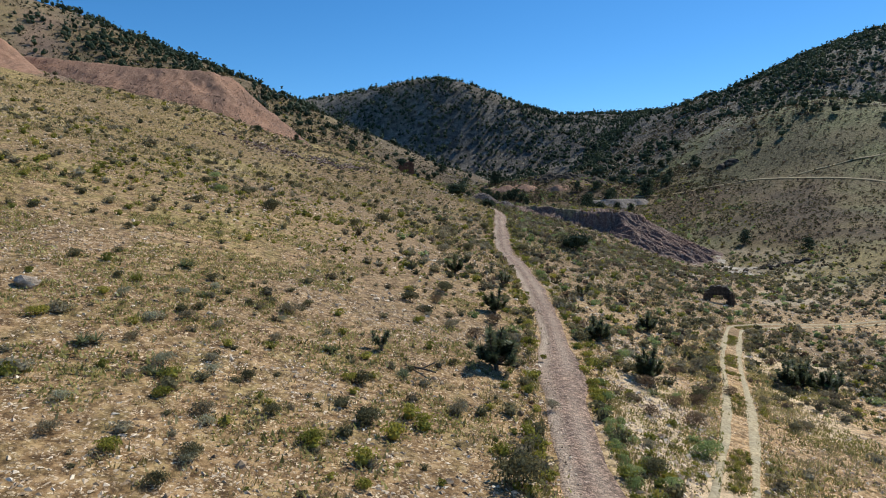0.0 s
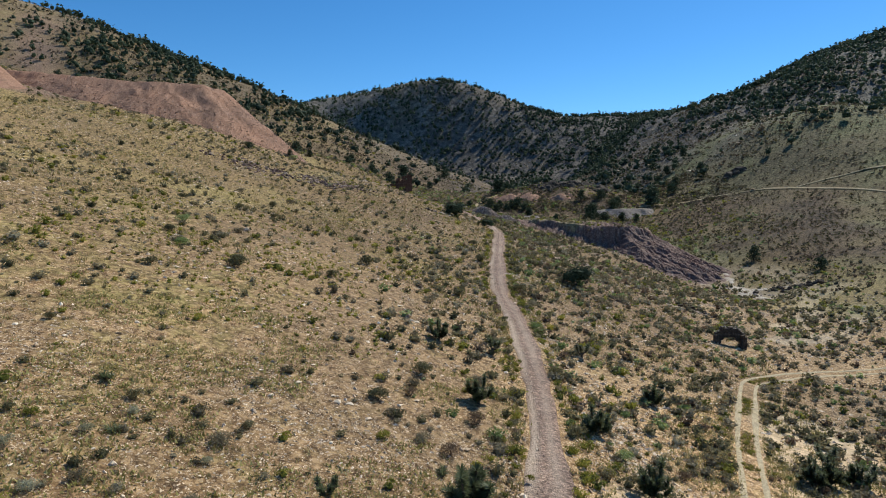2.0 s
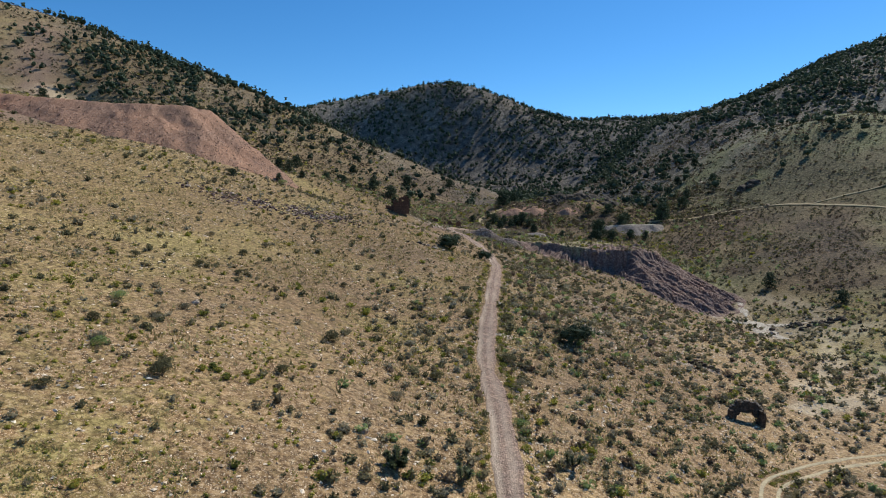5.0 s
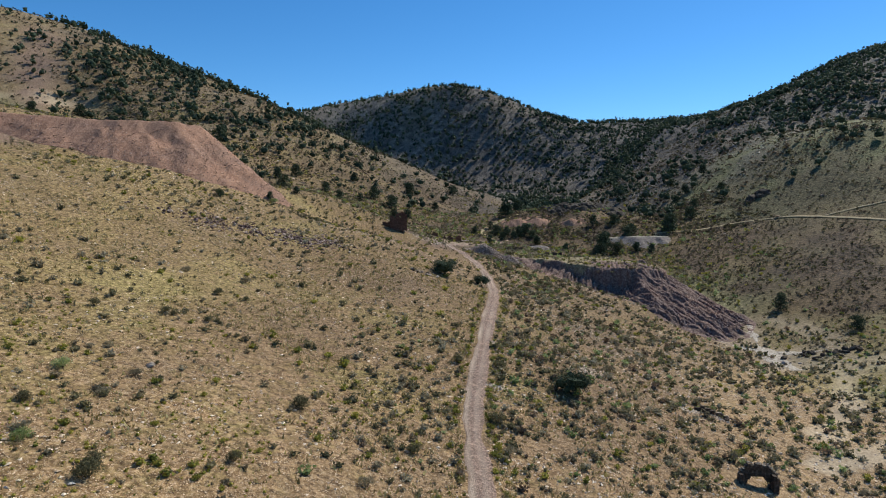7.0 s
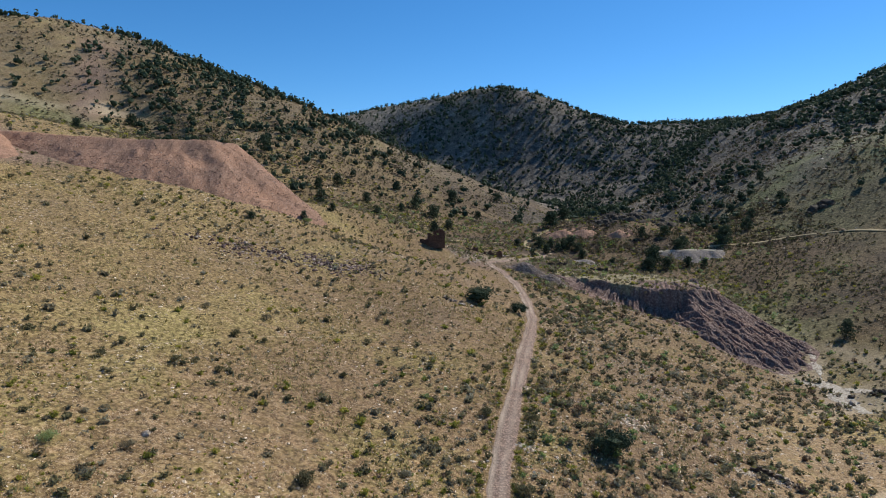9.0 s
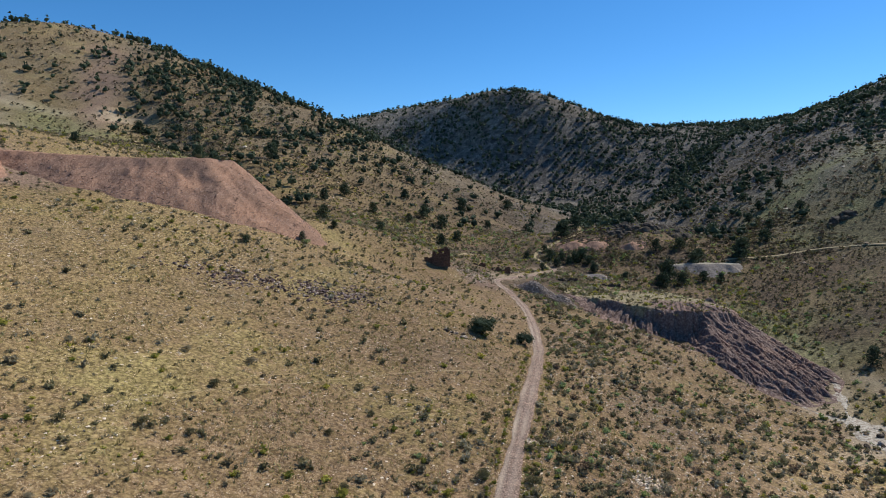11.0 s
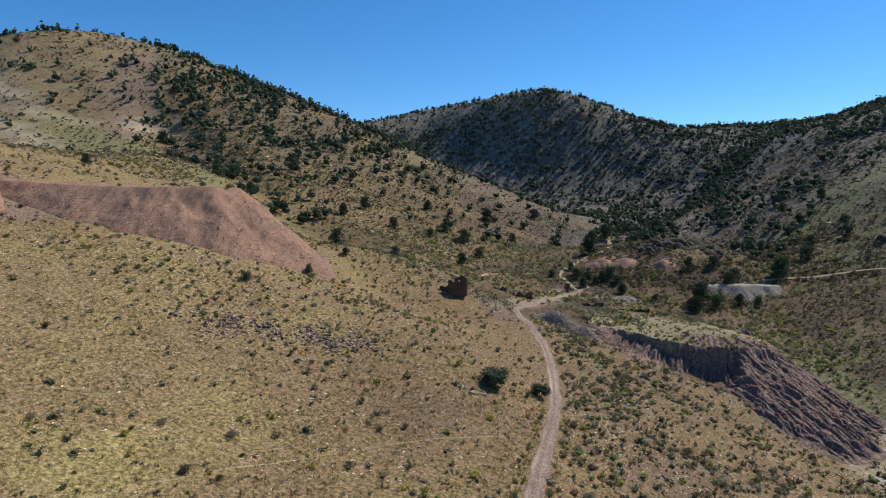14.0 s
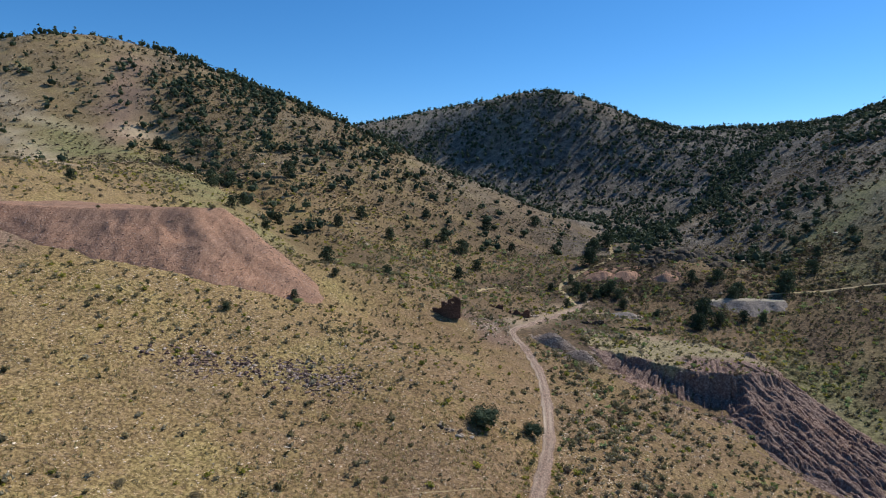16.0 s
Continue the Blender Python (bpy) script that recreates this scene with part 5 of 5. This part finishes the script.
q = np.random.default_rng(77)
s_at = 20 + (len(ROAD) - 80) * q.uniform(0, 1, 9000) ** 1.7
near_cam = q.uniform(0, 1, 9000) < np.interp(s_at, [20, 110, 300], [1.0, 0.6, 0.25])
s_at = s_at[near_cam]
off = q.normal(0.15, 0.8, len(s_at))
px = np.interp(s_at, np.arange(len(ROAD)), ROAD[:, 0]) + off
py = np.interp(s_at, np.arange(len(ROAD)), ROAD[:, 1])
crowd("road_gravel", pebble_patterns(441), px, py, 0.05 + 0.14 * q.uniform(0, 1, len(px)) ** 2, np.clip(q.normal(0.62, 0.22, len(px)), 0, 1), STONE, q, "loose grey-pink gravel on the road", "gravel")
bx, by = sown(q, 26000, (-6, 30, 18, 270), road_edge)
crowd("road_edge_stones", stone_patterns(451), bx, by, 0.1 + 0.4 * q.uniform(0, 1, len(bx)) ** 3, np.clip(q.normal(0.55, 0.25, len(bx)), 0, 1), STONE, q, "stones heaped along the road's edges", "stones")

bx, by = sown(q, 30000, (7, 30, 18, 66), lambda x, y: smooth(1.5, 2.5, side(x, y)) * smooth(14, 5, side(x, y)) * patchy(x, y, 4, 88, 0.15, 1))
bx, by = bx[near_line(SPUR, bx, by, 5) > 1.3], by[near_line(SPUR, bx, by, 5) > 1.3]
crowd("bank_stones", pebble_patterns(455), bx, by, 0.1 + 0.34 * q.uniform(0, 1, len(bx)) ** 1.6, np.clip(q.normal(0.78, 0.2, len(bx)), 0, 1), STONE, q, "pale pink stones spilled down the bank below the road", "stones")

bx, by = sown(q, 12000, (8, 30, 60, 205), lambda x, y: smooth(1.5, 2.2, side(x, y)) * smooth(5.5, 2.6, side(x, y)) * patchy(x, y, 7, 90, 0.05, 1))
crowd("bank_stones", pebble_patterns(457), bx, by, 0.15 + 0.4 * q.uniform(0, 1, len(bx)) ** 2, np.clip(q.normal(0.72, 0.22, len(bx)), 0, 1), STONE, q, "pale stones thrown along the lower edge of the road", "stones")


# ---- boulders and outcrops ----
def rock_material(name, dark, mid, pale):
    m, n, l, b = material(name)
    fine, wide = texture(n, l, 2.2, 6, 0.7), texture(n, l, 0.35, 3)
    col = ramp(n, l, fine.outputs[0], [(0.32, dark), (0.52, mid), (0.72, pale)])
    col = mixed(n, l, 1.0, col, ramp(n, l, wide.outputs[0], [(0.35, (0.75, 0.75, 0.78)), (0.65, (1.15, 1.1, 1.05))]), "MULTIPLY")
    l.new(col, b.inputs["Base Color"])
    bump(n, l, b, fine.outputs[0], 1.0, 0.2)
    return m


ROCK = rock_material("grey_brown_rock", (0.032, 0.023, 0.017), (0.095, 0.07, 0.05), (0.24, 0.18, 0.13))
RUST_ROCK = rock_material("purple_brown_rubble", (0.052, 0.032, 0.029), (0.16, 0.103, 0.088), (0.4, 0.3, 0.25))
PALE_ROCK = rock_material("pale_rock", (0.22, 0.165, 0.12), (0.46, 0.365, 0.28), (0.68, 0.57, 0.46))
RED_STONE = rock_material("red_brown_masonry", (0.05, 0.028, 0.02), (0.13, 0.072, 0.05), (0.25, 0.155, 0.11))


def boulder_mesh(seed, mat):
    q = np.random.default_rng(seed)
    bm = bmesh.new()
    bmesh.ops.create_icosphere(bm, subdivisions=2, radius=0.5)
    for v in bm.verts:
        d = v.co.normalized()
        k = 1 + 0.35 * noise.noise(d * 1.6 + Vector((seed, 0, 0))) + 0.16 * noise.noise(d * 4 + Vector((0, seed, 0)))
        v.co = Vector((v.co.x * k, v.co.y * k * 0.85, v.co.z * k * 0.75))
    for _ in range(4):
        n = Vector(q.normal(size=3)).normalized()
        for v in bm.verts:
            over = v.co.dot(n) - 0.36
            if over > 0:
                v.co -= n * over
    me = bpy.data.meshes.new("boulder")
    bm.to_mesh(me)
    bm.free()
    me.materials.append(mat)
    return me


BOULDERS = [boulder_mesh(500 + k, ROCK) for k in range(6)]
RUSTS = [boulder_mesh(540 + k, RUST_ROCK) for k in range(3)]
PALES = [boulder_mesh(520 + k, PALE_ROCK) for k in range(3)]


def outcrop(seed, x, y, wide, deep, count, size, label, pale=0.1, rocks=BOULDERS):
    """A ledge of broken rock: boulders half sunk in the slope."""
    q = np.random.default_rng(seed)
    root = new("rock_outcrop")
    tagged(root, label, "outcrop")
    root.location = (x, y, surface_at(x, y))
    for k in range(count):
        bx, by = x + q.normal() * wide * 0.45, y + q.normal() * deep * 0.45
        s = size * (0.25 + 1.15 * q.uniform() ** 1.6)
        ob = new("boulder", (PALES if q.uniform() < pale else rocks)[k % 3])
        ob.parent = root
        ob.matrix_parent_inverse = Matrix.Translation(-root.location)
        ob.matrix_basis = Matrix.LocRotScale((bx, by, surface_at(bx, by) + (0.12 if size < 4 else -0.08) * s), Euler(q.uniform(-0.5, 0.5, 3) + np.array((0, 0, q.uniform(0, 6)))), (s * q.uniform(0.9, 1.5), s, s * q.uniform(0.7, 1.1)))
    return root


outcrop(1, 62, 394, 11, 8, 26, 3.2, "dark broken rock ledge on the hillside")
outcrop(2, 79, 410, 32, 19, 120, 5.6, "large dark rock outcrop above the valley", 0.04)
outcrop(3, 97, 420, 16, 13, 34, 5.2, "dark rocky knoll among junipers")
outcrop(4, 170, 389, 6, 3.5, 14, 5.2, "dark rock outcrop with a pale face", 0.06)
outcrop(5, 112, 420, 14, 9, 22, 3.0, "scattered dark boulders below the hill")
outcrop(6, 52, 132, 2.6, 1.6, 9, 1.0, "low pale rock ledge among shrubs", 0.6)
outcrop(8, -1.5, 177, 4.2, 1.6, 30, 0.85, "pile of grey stones and dark timber beside a juniper", 0.5)
outcrop(9, -41, 176.5, 11, 3.0, 80, 0.8, "band of dark rubble across the grassy slope", 0.15, RUSTS)
outcrop(10, -54, 169.5, 7, 3.5, 36, 0.75, "patch of dark rubble on the grassy slope", 0.15, RUSTS)
outcrop(11, -30, 180.5, 7, 3, 34, 0.7, "patch of rubble on the grassy slope", 0.25, RUSTS)
outcrop(12, 97, 193, 5.5, 2.0, 22, 1.5, "dark cut bank of rock beside the wash", 0.1)
outcrop(13, 103, 189, 5, 1.8, 18, 1.5, "dark cut bank of rock along the wash", 0.1)
outcrop(14, 88, 188, 4, 3, 8, 1.1, "pale stones in the wash", 0.8)


for bx, by, size in ((-22.2, 33.9, 1.25), (-25.5, 95.0, 1.0), (-2.0, 74.5, 0.9)):
    ob = tagged(new("boulder", PALES[0]), "large pale pinkish boulder lying on the slope", "boulder")
    ob.matrix_basis = Matrix.LocRotScale((bx, by, surface_at(bx, by) + 0.12 * size), Euler((0.2, -0.15, bx)), (size * 1.2, size, size * 0.8))
branch = tagged(new("fallen_branch"), "grey fallen joshua branch lying on gravel", "branch")
branch.location = (-1.6, 36.3, surface_at(-1.6, 36.3))
for name, pts, radii in (("stem", [(-1.4, 0.7, 0.08), (-0.5, 0.3, 0.16), (0.5, -0.2, 0.12), (1.2, -0.7, 0.05)], [0.07, 0.08, 0.07, 0.04]), ("twig", [(0.4, -0.15, 0.12), (0.9, 0.1, 0.32), (1.2, 0.3, 0.4)], [0.05, 0.04, 0.02]), ("twig", [(-0.5, 0.3, 0.16), (-0.6, 0.7, 0.3)], [0.05, 0.02])):
    plain_part(name, leaf_mesh(name, tube(pts, radii, 6), BARK, 0.5, True), branch)


RUBBLE = tinted("purple_brown_stone", [(0.0, (0.06, 0.036, 0.03)), (0.4, (0.19, 0.12, 0.1)), (1.0, (0.5, 0.38, 0.31))], 0.85, 0.0)


def hill_rock(x, y):
    return smooth(330, 420, y + 0.3 * np.abs(x)) * smooth(0.0, 0.6, fbm(x, y, 45, 4, 91)) * 0.9


q = np.random.default_rng(88)
hx, hy = sown(q, 30000, (-460, 420, 340, 980), hill_rock)
crowd("hillside_boulders", pebble_patterns(461, 6), hx, hy, 0.6 + 2.4 * q.uniform(0, 1, len(hx)) ** 3, np.clip(q.normal(0.3, 0.2, len(hx)), 0, 1), STONE, q, "grey boulders scattered over the far hillsides", "boulders")
hx, hy = sown(q, 40000, (-80, -5, 155, 200), lambda x, y: np.exp(-(((x + 38) / 15) ** 2 + ((y - 177 - 0.42 * (x + 40)) / 4.5) ** 2)) * patchy(x, y, 5, 92, 0.1, 1))
crowd("rubble", pebble_patterns(471), hx, hy, 0.25 + 0.75 * q.uniform(0, 1, len(hx)) ** 2, np.clip(q.normal(0.45, 0.3, len(hx)), 0, 1), RUBBLE, q, "dark rubble spread across the slope", "rubble")
hx, hy = sown(q, 6000, (-16, 8, 244, 275), lambda x, y: np.exp(-(((x + 4.5) / 4.5) ** 2 + ((y - 262) / 7) ** 2)))
crowd("rubble", stone_patterns(481), hx, hy, 0.2 + 0.5 * q.uniform(0, 1, len(hx)) ** 2, np.clip(q.normal(0.65, 0.2, len(hx)), 0, 1), STONE, q, "pale stone rubble below the ruined house", "rubble")


# ---- smaller mounds of crushed rock ----
def mound(cx, cy, long, short, high, turn):
    c, s = math.cos(turn), math.sin(turn)

    def fn(x, y):
        u, w = ((x - cx) * c + (y - cy) * s) / long, ((y - cy) * c - (x - cx) * s) / short
        return ground(x, y) - 0.12 + (high + 0.3) * np.minimum(0.8, np.maximum(0, 1 + 0.14 * fbm(x, y, 4, 2, 33) - np.sqrt(u * u + w * w))) + 0.12 * fbm(x, y, 1.5, 2, 45)
    return fn


def small_mound(cx, cy, long, short, high, turn, mat, label):
    r = max(long, short) + 2
    ring = [(cx + 0.1 * math.cos(t), cy + 0.1 * math.sin(t)) for t in (0, 2, 4)]
    heap("gravel_mound", mound(cx, cy, long, short, high, turn), ring, (cx - r, cx + r, cy - r, cy + r), 0.35, mat, label, "mound")


GREY_STONE = tinted("grey_broken_stone", [(0.0, (0.1, 0.07, 0.055)), (0.5, (0.3, 0.22, 0.17)), (1.0, (0.56, 0.44, 0.36))], 0.85, 0.0)
PALE_HEAP = heap_material("pale_grey_crushed_rock", (0.09, 0.072, 0.063), (0.2, 0.165, 0.143), (0.38, 0.32, 0.275), 1.6, ((0.22, 0.175, 0.125), (0.44, 0.37, 0.28)))
BROWN_HEAP = heap_material("brown_crushed_rock", (0.1, 0.07, 0.055), (0.25, 0.18, 0.14), (0.46, 0.35, 0.28), 3.0)
small_mound(17.4, 261.5, 8.5, 4.6, 3.6, -0.55, BROWN_HEAP, "grey mound of crushed rock beside the road")
small_mound(25.3, 255, 6.0, 3.8, 2.3, -0.4, BROWN_HEAP, "grey-pink mound of crushed rock beside the road")
BENCH_TOP = [(72, 357), (80, 355), (88, 354.5), (96, 352.5), (101, 354), (107, 353), (112, 356), (113, 359), (100, 360), (84, 359.5), (72, 359)]


def bench_dump(x, y):
    d, s, _ = outside(BENCH_TOP, x, y)
    d = np.maximum(d + 0.5 * fbm(x, y, 5, 3, 26), 0)
    low = np.minimum(0, 0.05 * (x - 96)) + 0.15 * fbm(x, y, 6, 2, 27)
    return 17.9 + low - 0.62 * np.maximum(d - 0.4, 0) + 0.5 * fbm(s, d * 0.1, 4, 3, 28) * smooth(0.5, 5, d) - 1.4 * smooth(86, 78, x) * smooth(0, 3, d)


heap("gravel_mound", bench_dump, BENCH_TOP, (66, 122, 336, 372), 0.4, PALE_HEAP, "pale flat-topped dump of crushed rock below the hill", "mound")
q = np.random.default_rng(96)
for cx, cy, long, short, high, turn, count in ((17.4, 261.5, 8.5, 4.6, 3.6, -0.55, 3200), (25.3, 255, 6.0, 3.8, 2.3, -0.4, 2000)):
    a, e = q.normal(0, 0.36 * long, count), q.normal(-0.3, 0.36 * short, count)
    px, py = cx + a * math.cos(turn) - e * math.sin(turn), cy + a * math.sin(turn) + e * math.cos(turn)
    crowd("mound_stones", pebble_patterns(465), px, py, 0.2 + 0.4 * q.uniform(0, 1, count) ** 2, np.clip(q.normal(0.5, 0.3, count), 0, 1), GREY_STONE, q, "grey broken stones on the roadside mound", "stones", None, mound(cx, cy, long, short, high, turn))
small_mound(36.6, 381, 8.5, 6.0, 3.0, 0.2, PINK, "small pink mound of waste rock")
small_mound(48.4, 379.5, 8.5, 6.0, 3.0, -0.1, PINK, "small pink mound of waste rock beside junipers")
small_mound(45, 333, 8.0, 4.0, 1.8, 0.2, GREY_HEAP, "low grey mound of crushed rock")
small_mound(70, 298, 12.0, 3.6, 1.9, -0.5, PURPLE, "low purple-brown eroded ridge behind the tailings")
small_mound(67, 376, 6.0, 4.0, 2.6, 0.0, PINK, "low pinkish mound of waste rock")


# ---- ruins of laid stone ----
def laid_wall(rng, length, height, thick, course=0.32, openings=()):
    """Courses of uneven blocks along x up to height(s), left out where an opening(s, z) is."""
    v, f = [], []
    z = -0.5
    while z < 8:
        s = -rng.uniform(0, 0.4)
        any_block = False
        while s < length:
            w = rng.uniform(0.35, 0.8)
            a, b = max(0, s), min(length, s + w)
            m = (a + b) / 2
            if b - a > 0.08 and z + 0.5 * course < height(m) and not any(o(m, z + 0.5 * course) for o in openings):
                any_block = True
                j = lambda: rng.uniform(-0.035, 0.035)
                at = len(v)
                for yy in (0, thick):
                    for zz in (z - 0.02, z + course):
                        for xx in (a - 0.01, b + 0.01):
                            v.append((xx + j(), yy + j() * 1.8, zz + j()))
                for g in ((0, 1, 3, 2), (4, 6, 7, 5), (0, 4, 5, 1), (2, 3, 7, 6), (0, 2, 6, 4), (1, 5, 7, 3)):
                    f += [(at + g[0], at + g[1], at + g[2]), (at + g[0], at + g[2], at + g[3])]
            s += w
        z += course
        if not any_block and z > 0.6:
            break
    return np.array(v), np.array(f)


def wall_part(name, vf, parent, mat, m, label=""):
    me = flat_mesh(name, *vf, False)
    me.materials.append(mat)
    ob = plain_part(name, me, parent, label)
    ob.matrix_basis = m
    return ob


def stone_house(x, y, turn):
    q = np.random.default_rng(601)
    root = new("ruined_house")
    tagged(root, "roofless red-brown stone house ruin on the slope", "house")
    root.matrix_basis = pose(x, y, surface_at(x, y) + 0.1, 0, 0, turn)
    rag = lambda s: 0.35 * math.sin(3.1 * s) + 0.2 * math.sin(7.7 * s)
    front = lambda s: 4.6 + 1.5 * max(0, 1 - abs(s - 4.1) / 3.0) + 0.45 * rag(s) - (0.9 if 1.2 < s < 1.9 else 0)
    door = lambda s, z: abs(s - 2.9) < 0.5 and -1 < z < 2.0
    window = lambda s, z: abs(s - 3.4) < 0.34 and 4.0 < z < 4.7
    wall_part("front_wall", laid_wall(q, 5.8, front, 0.55, openings=(window,)), root, RED_STONE, pose(-2.6, -2.6, 0))
    wall_part("back_wall", laid_wall(q, 5.8, lambda s: 3.5 + rag(s), 0.55, openings=(door,)), root, RED_STONE, pose(-2.6, 2.1, 0))
    wall_part("side_wall", laid_wall(q, 4.2, lambda s: 4.6 + rag(s + 1), 0.55), root, RED_STONE, pose(3.2, -2.1, 0, 0, 0, 90))
    wall_part("side_wall", laid_wall(q, 4.2, lambda s: 3.2 + rag(s + 2), 0.55, openings=(lambda s, z: abs(s - 2) < 0.5 and 1.0 < z < 2.2,)), root, RED_STONE, pose(-2.05, -2.1, 0, 0, 0, 90))
    wall_part("annex_wall", laid_wall(q, 2.8, lambda s: 2.6 + 0.5 * rag(s), 0.5), root, RED_STONE, pose(-5.35, -1.6, -0.1))


def stone_arch(x, y, turn):
    q = np.random.default_rng(611)
    root = new("stone_arch_ruin")
    tagged(root, "ruined dark stone arch with a broken rounded top", "ruin")
    root.matrix_basis = pose(x, y, surface_at(x, y) - 0.35, 0, 0, turn) @ Matrix.Diagonal((0.86, 0.86, 0.86, 1))
    top = lambda s: 3.75 * max(0.0, 1 - abs((s - 2.75) / 2.95) ** 3.2) ** 0.5 + 0.14 * math.sin(5 * s)
    hole = lambda s, z: abs(s - 2.6) < 1.75 and z < 0.6 + 1.35 * math.sqrt(max(0.0, 1 - ((s - 2.6) / 1.75) ** 2))
    wall_part("arched_wall", laid_wall(q, 5.5, top, 0.9, 0.27, (hole,)), root, ROCK, pose(-2.6, 0, 0))
    wall_part("pier", laid_wall(q, 0.8, lambda s: 2.3 + 0.2 * math.sin(6 * s), 1.0, 0.27), root, ROCK, pose(-2.75, -0.95, 0))
    wall_part("pier", laid_wall(q, 0.8, lambda s: 2.4 - 0.5 * s + 0.2 * math.sin(6 * s), 1.2, 0.27), root, ROCK, pose(2.0, -1.15, 0))
    for k in range(34):
        s = 0.12 + 5.3 * k / 33
        w = q.uniform(0.28, 0.45)
        ob = plain_part("coping_stone", PALES[k % 3], root, "pale loose coping stone" if k == 0 else "")
        ob.matrix_basis = Matrix.LocRotScale((s - 2.6, 0.45 + q.uniform(-0.25, 0.25), round((top(s) + 0.5) / 0.27) * 0.27 - 0.5 + 0.02), Euler(q.uniform(-0.4, 0.4, 3)), (w, w * 0.9, w * 0.7))


def low_ruin(x, y, turn, length, high, mat, label, back=0.0, pale_end=False):
    q = np.random.default_rng(int(abs(x * 7 + y)))
    root = new("ruined_wall")
    tagged(root, label, "wall")
    root.matrix_basis = pose(x, y, surface_at(x, y) - 0.1, 0, 0, turn)
    wall_part("long_wall", laid_wall(q, length, lambda s: high * (0.75 + 0.3 * math.sin(1.7 * s + x)), 0.5), root, mat, pose(-length / 2, 0, 0))
    if back:
        wall_part("end_wall", laid_wall(q, back, lambda s: high * (1.0 - 0.15 * s), 0.5), root, mat, pose(-length / 2 + 0.5, 0.5, 0, 0, 0, 90))
        wall_part("end_wall", laid_wall(q, back, lambda s: high * (0.9 - 0.1 * s), 0.5), root, mat, pose(length / 2, 0.5, 0, 0, 0, 90))
    if pale_end:
        for k in range(6):
            w = q.uniform(0.7, 1.4)
            ob = plain_part("fallen_block", PALES[k % 3], root, "pale fallen block")
            ob.matrix_basis = Matrix.LocRotScale((length / 2 + 0.8 + q.uniform(-0.8, 2.2), q.uniform(-1.2, 1.0), 0.2), Euler(q.uniform(-0.3, 0.3, 3)), (w, w * 0.8, w * 0.6))


low_ruin(48.8, 132.4, -14, 3.6, 1.0, ROCK, "low dark ruined wall among pale stones")
for k, (cx, cy, rr, count) in enumerate([(31.5, 137.5, 2.8, 420), (46.3, 131.2, 1.3, 150), (51.8, 131.8, 1.8, 260), (14.6, 139.0, 0.9, 120), (13.9, 118.5, 1.1, 130)]):
    q = np.random.default_rng(700 + k)
    px, py = cx + q.normal(0, rr * 0.55, count), cy + q.normal(0, rr * 0.45, count)
    crowd("stone_pile", stone_patterns(710 + k), px, py, 0.2 + 0.38 * q.uniform(0, 1, count) ** 2, np.clip(q.normal(0.7, 0.2, count), 0, 1), STONE, q, "spread pile of pale broken stones among shrubs", "stones")


stone_house(-15.0, 254.5, 9)
stone_arch(47.4, 109.3, -6)
low_ruin(4.0, 292, 8, 7.0, 2.3, RED_STONE, "low roofless stone ruin with fallen pale blocks", 3.5, True)
low_ruin(-4.8, 295, 5, 5.0, 1.3, RED_STONE, "low crumbling stone wall near the ruined house", 2.0)
low_ruin(31, 306, 25, 8.0, 1.6, ROCK, "low dark foundation wall on the flat", 3.0)
low_ruin(45, 311, 12, 15.0, 1.1, ROCK, "long low retaining wall along the flat")


# ---- growth along the road's edges, and rubble on the spoil ----
q = np.random.default_rng(93)
for name, mat, count, lo, hi, label in (("roadside_rabbitbrush", LEAF_YELLOW, 330, 0.3, 0.8, "yellow brush lining the road"), ("roadside_shrubs", LEAF_SHRUB, 60, 0.5, 1.1, "dark shrubs lining the road"), ("roadside_grass", GRASS, 900, 0.7, 1.6, "dry grass along the road's edges")):
    s_at = 22 + 170 * q.uniform(0, 1, count) ** 1.4 + 22
    gap = (1.65 + np.abs(q.normal(0, 1.0, count))) * np.where(q.uniform(0, 1, count) < 0.6, 1, -1)
    ex, ey = np.interp(s_at, np.arange(len(ROAD)), ROAD[:, 0]) + gap, np.interp(s_at, np.arange(len(ROAD)), ROAD[:, 1])
    pats = tuft_patterns(491, 12, 0.35, 0.03) if mat is GRASS else bush_patterns(495, 110, 0.19)
    crowd(name, pats, ex, ey, lo + (hi - lo) * q.uniform(0, 1, count), np.clip(q.normal(0.5, 0.25, count), 0, 1), mat, q, label, "shrubs")
rx, ry = q.uniform(-150, -40, 42000), q.uniform(184, 250, 42000)
k = (pink_heap(rx, ry) > ground(rx, ry) + 0.05) & (outside(PINK_TOP, rx, ry)[0] > 2 + 14 * q.uniform(0, 1, 42000) ** 2)
rx, ry = rx[k], ry[k]
PINK_STONE = tinted("pink_rubble", [(0.0, (0.1, 0.06, 0.048)), (0.5, (0.26, 0.165, 0.13)), (1.0, (0.5, 0.36, 0.29))], 0.85, 0.0)
crowd("spoil_rubble", pebble_patterns(505), rx, ry, 0.14 + 0.42 * q.uniform(0, 1, len(rx)) ** 2, np.clip(q.normal(0.5, 0.3, len(rx)), 0, 1), PINK_STONE, q, "pink broken rock on the spoil mound", "rubble")
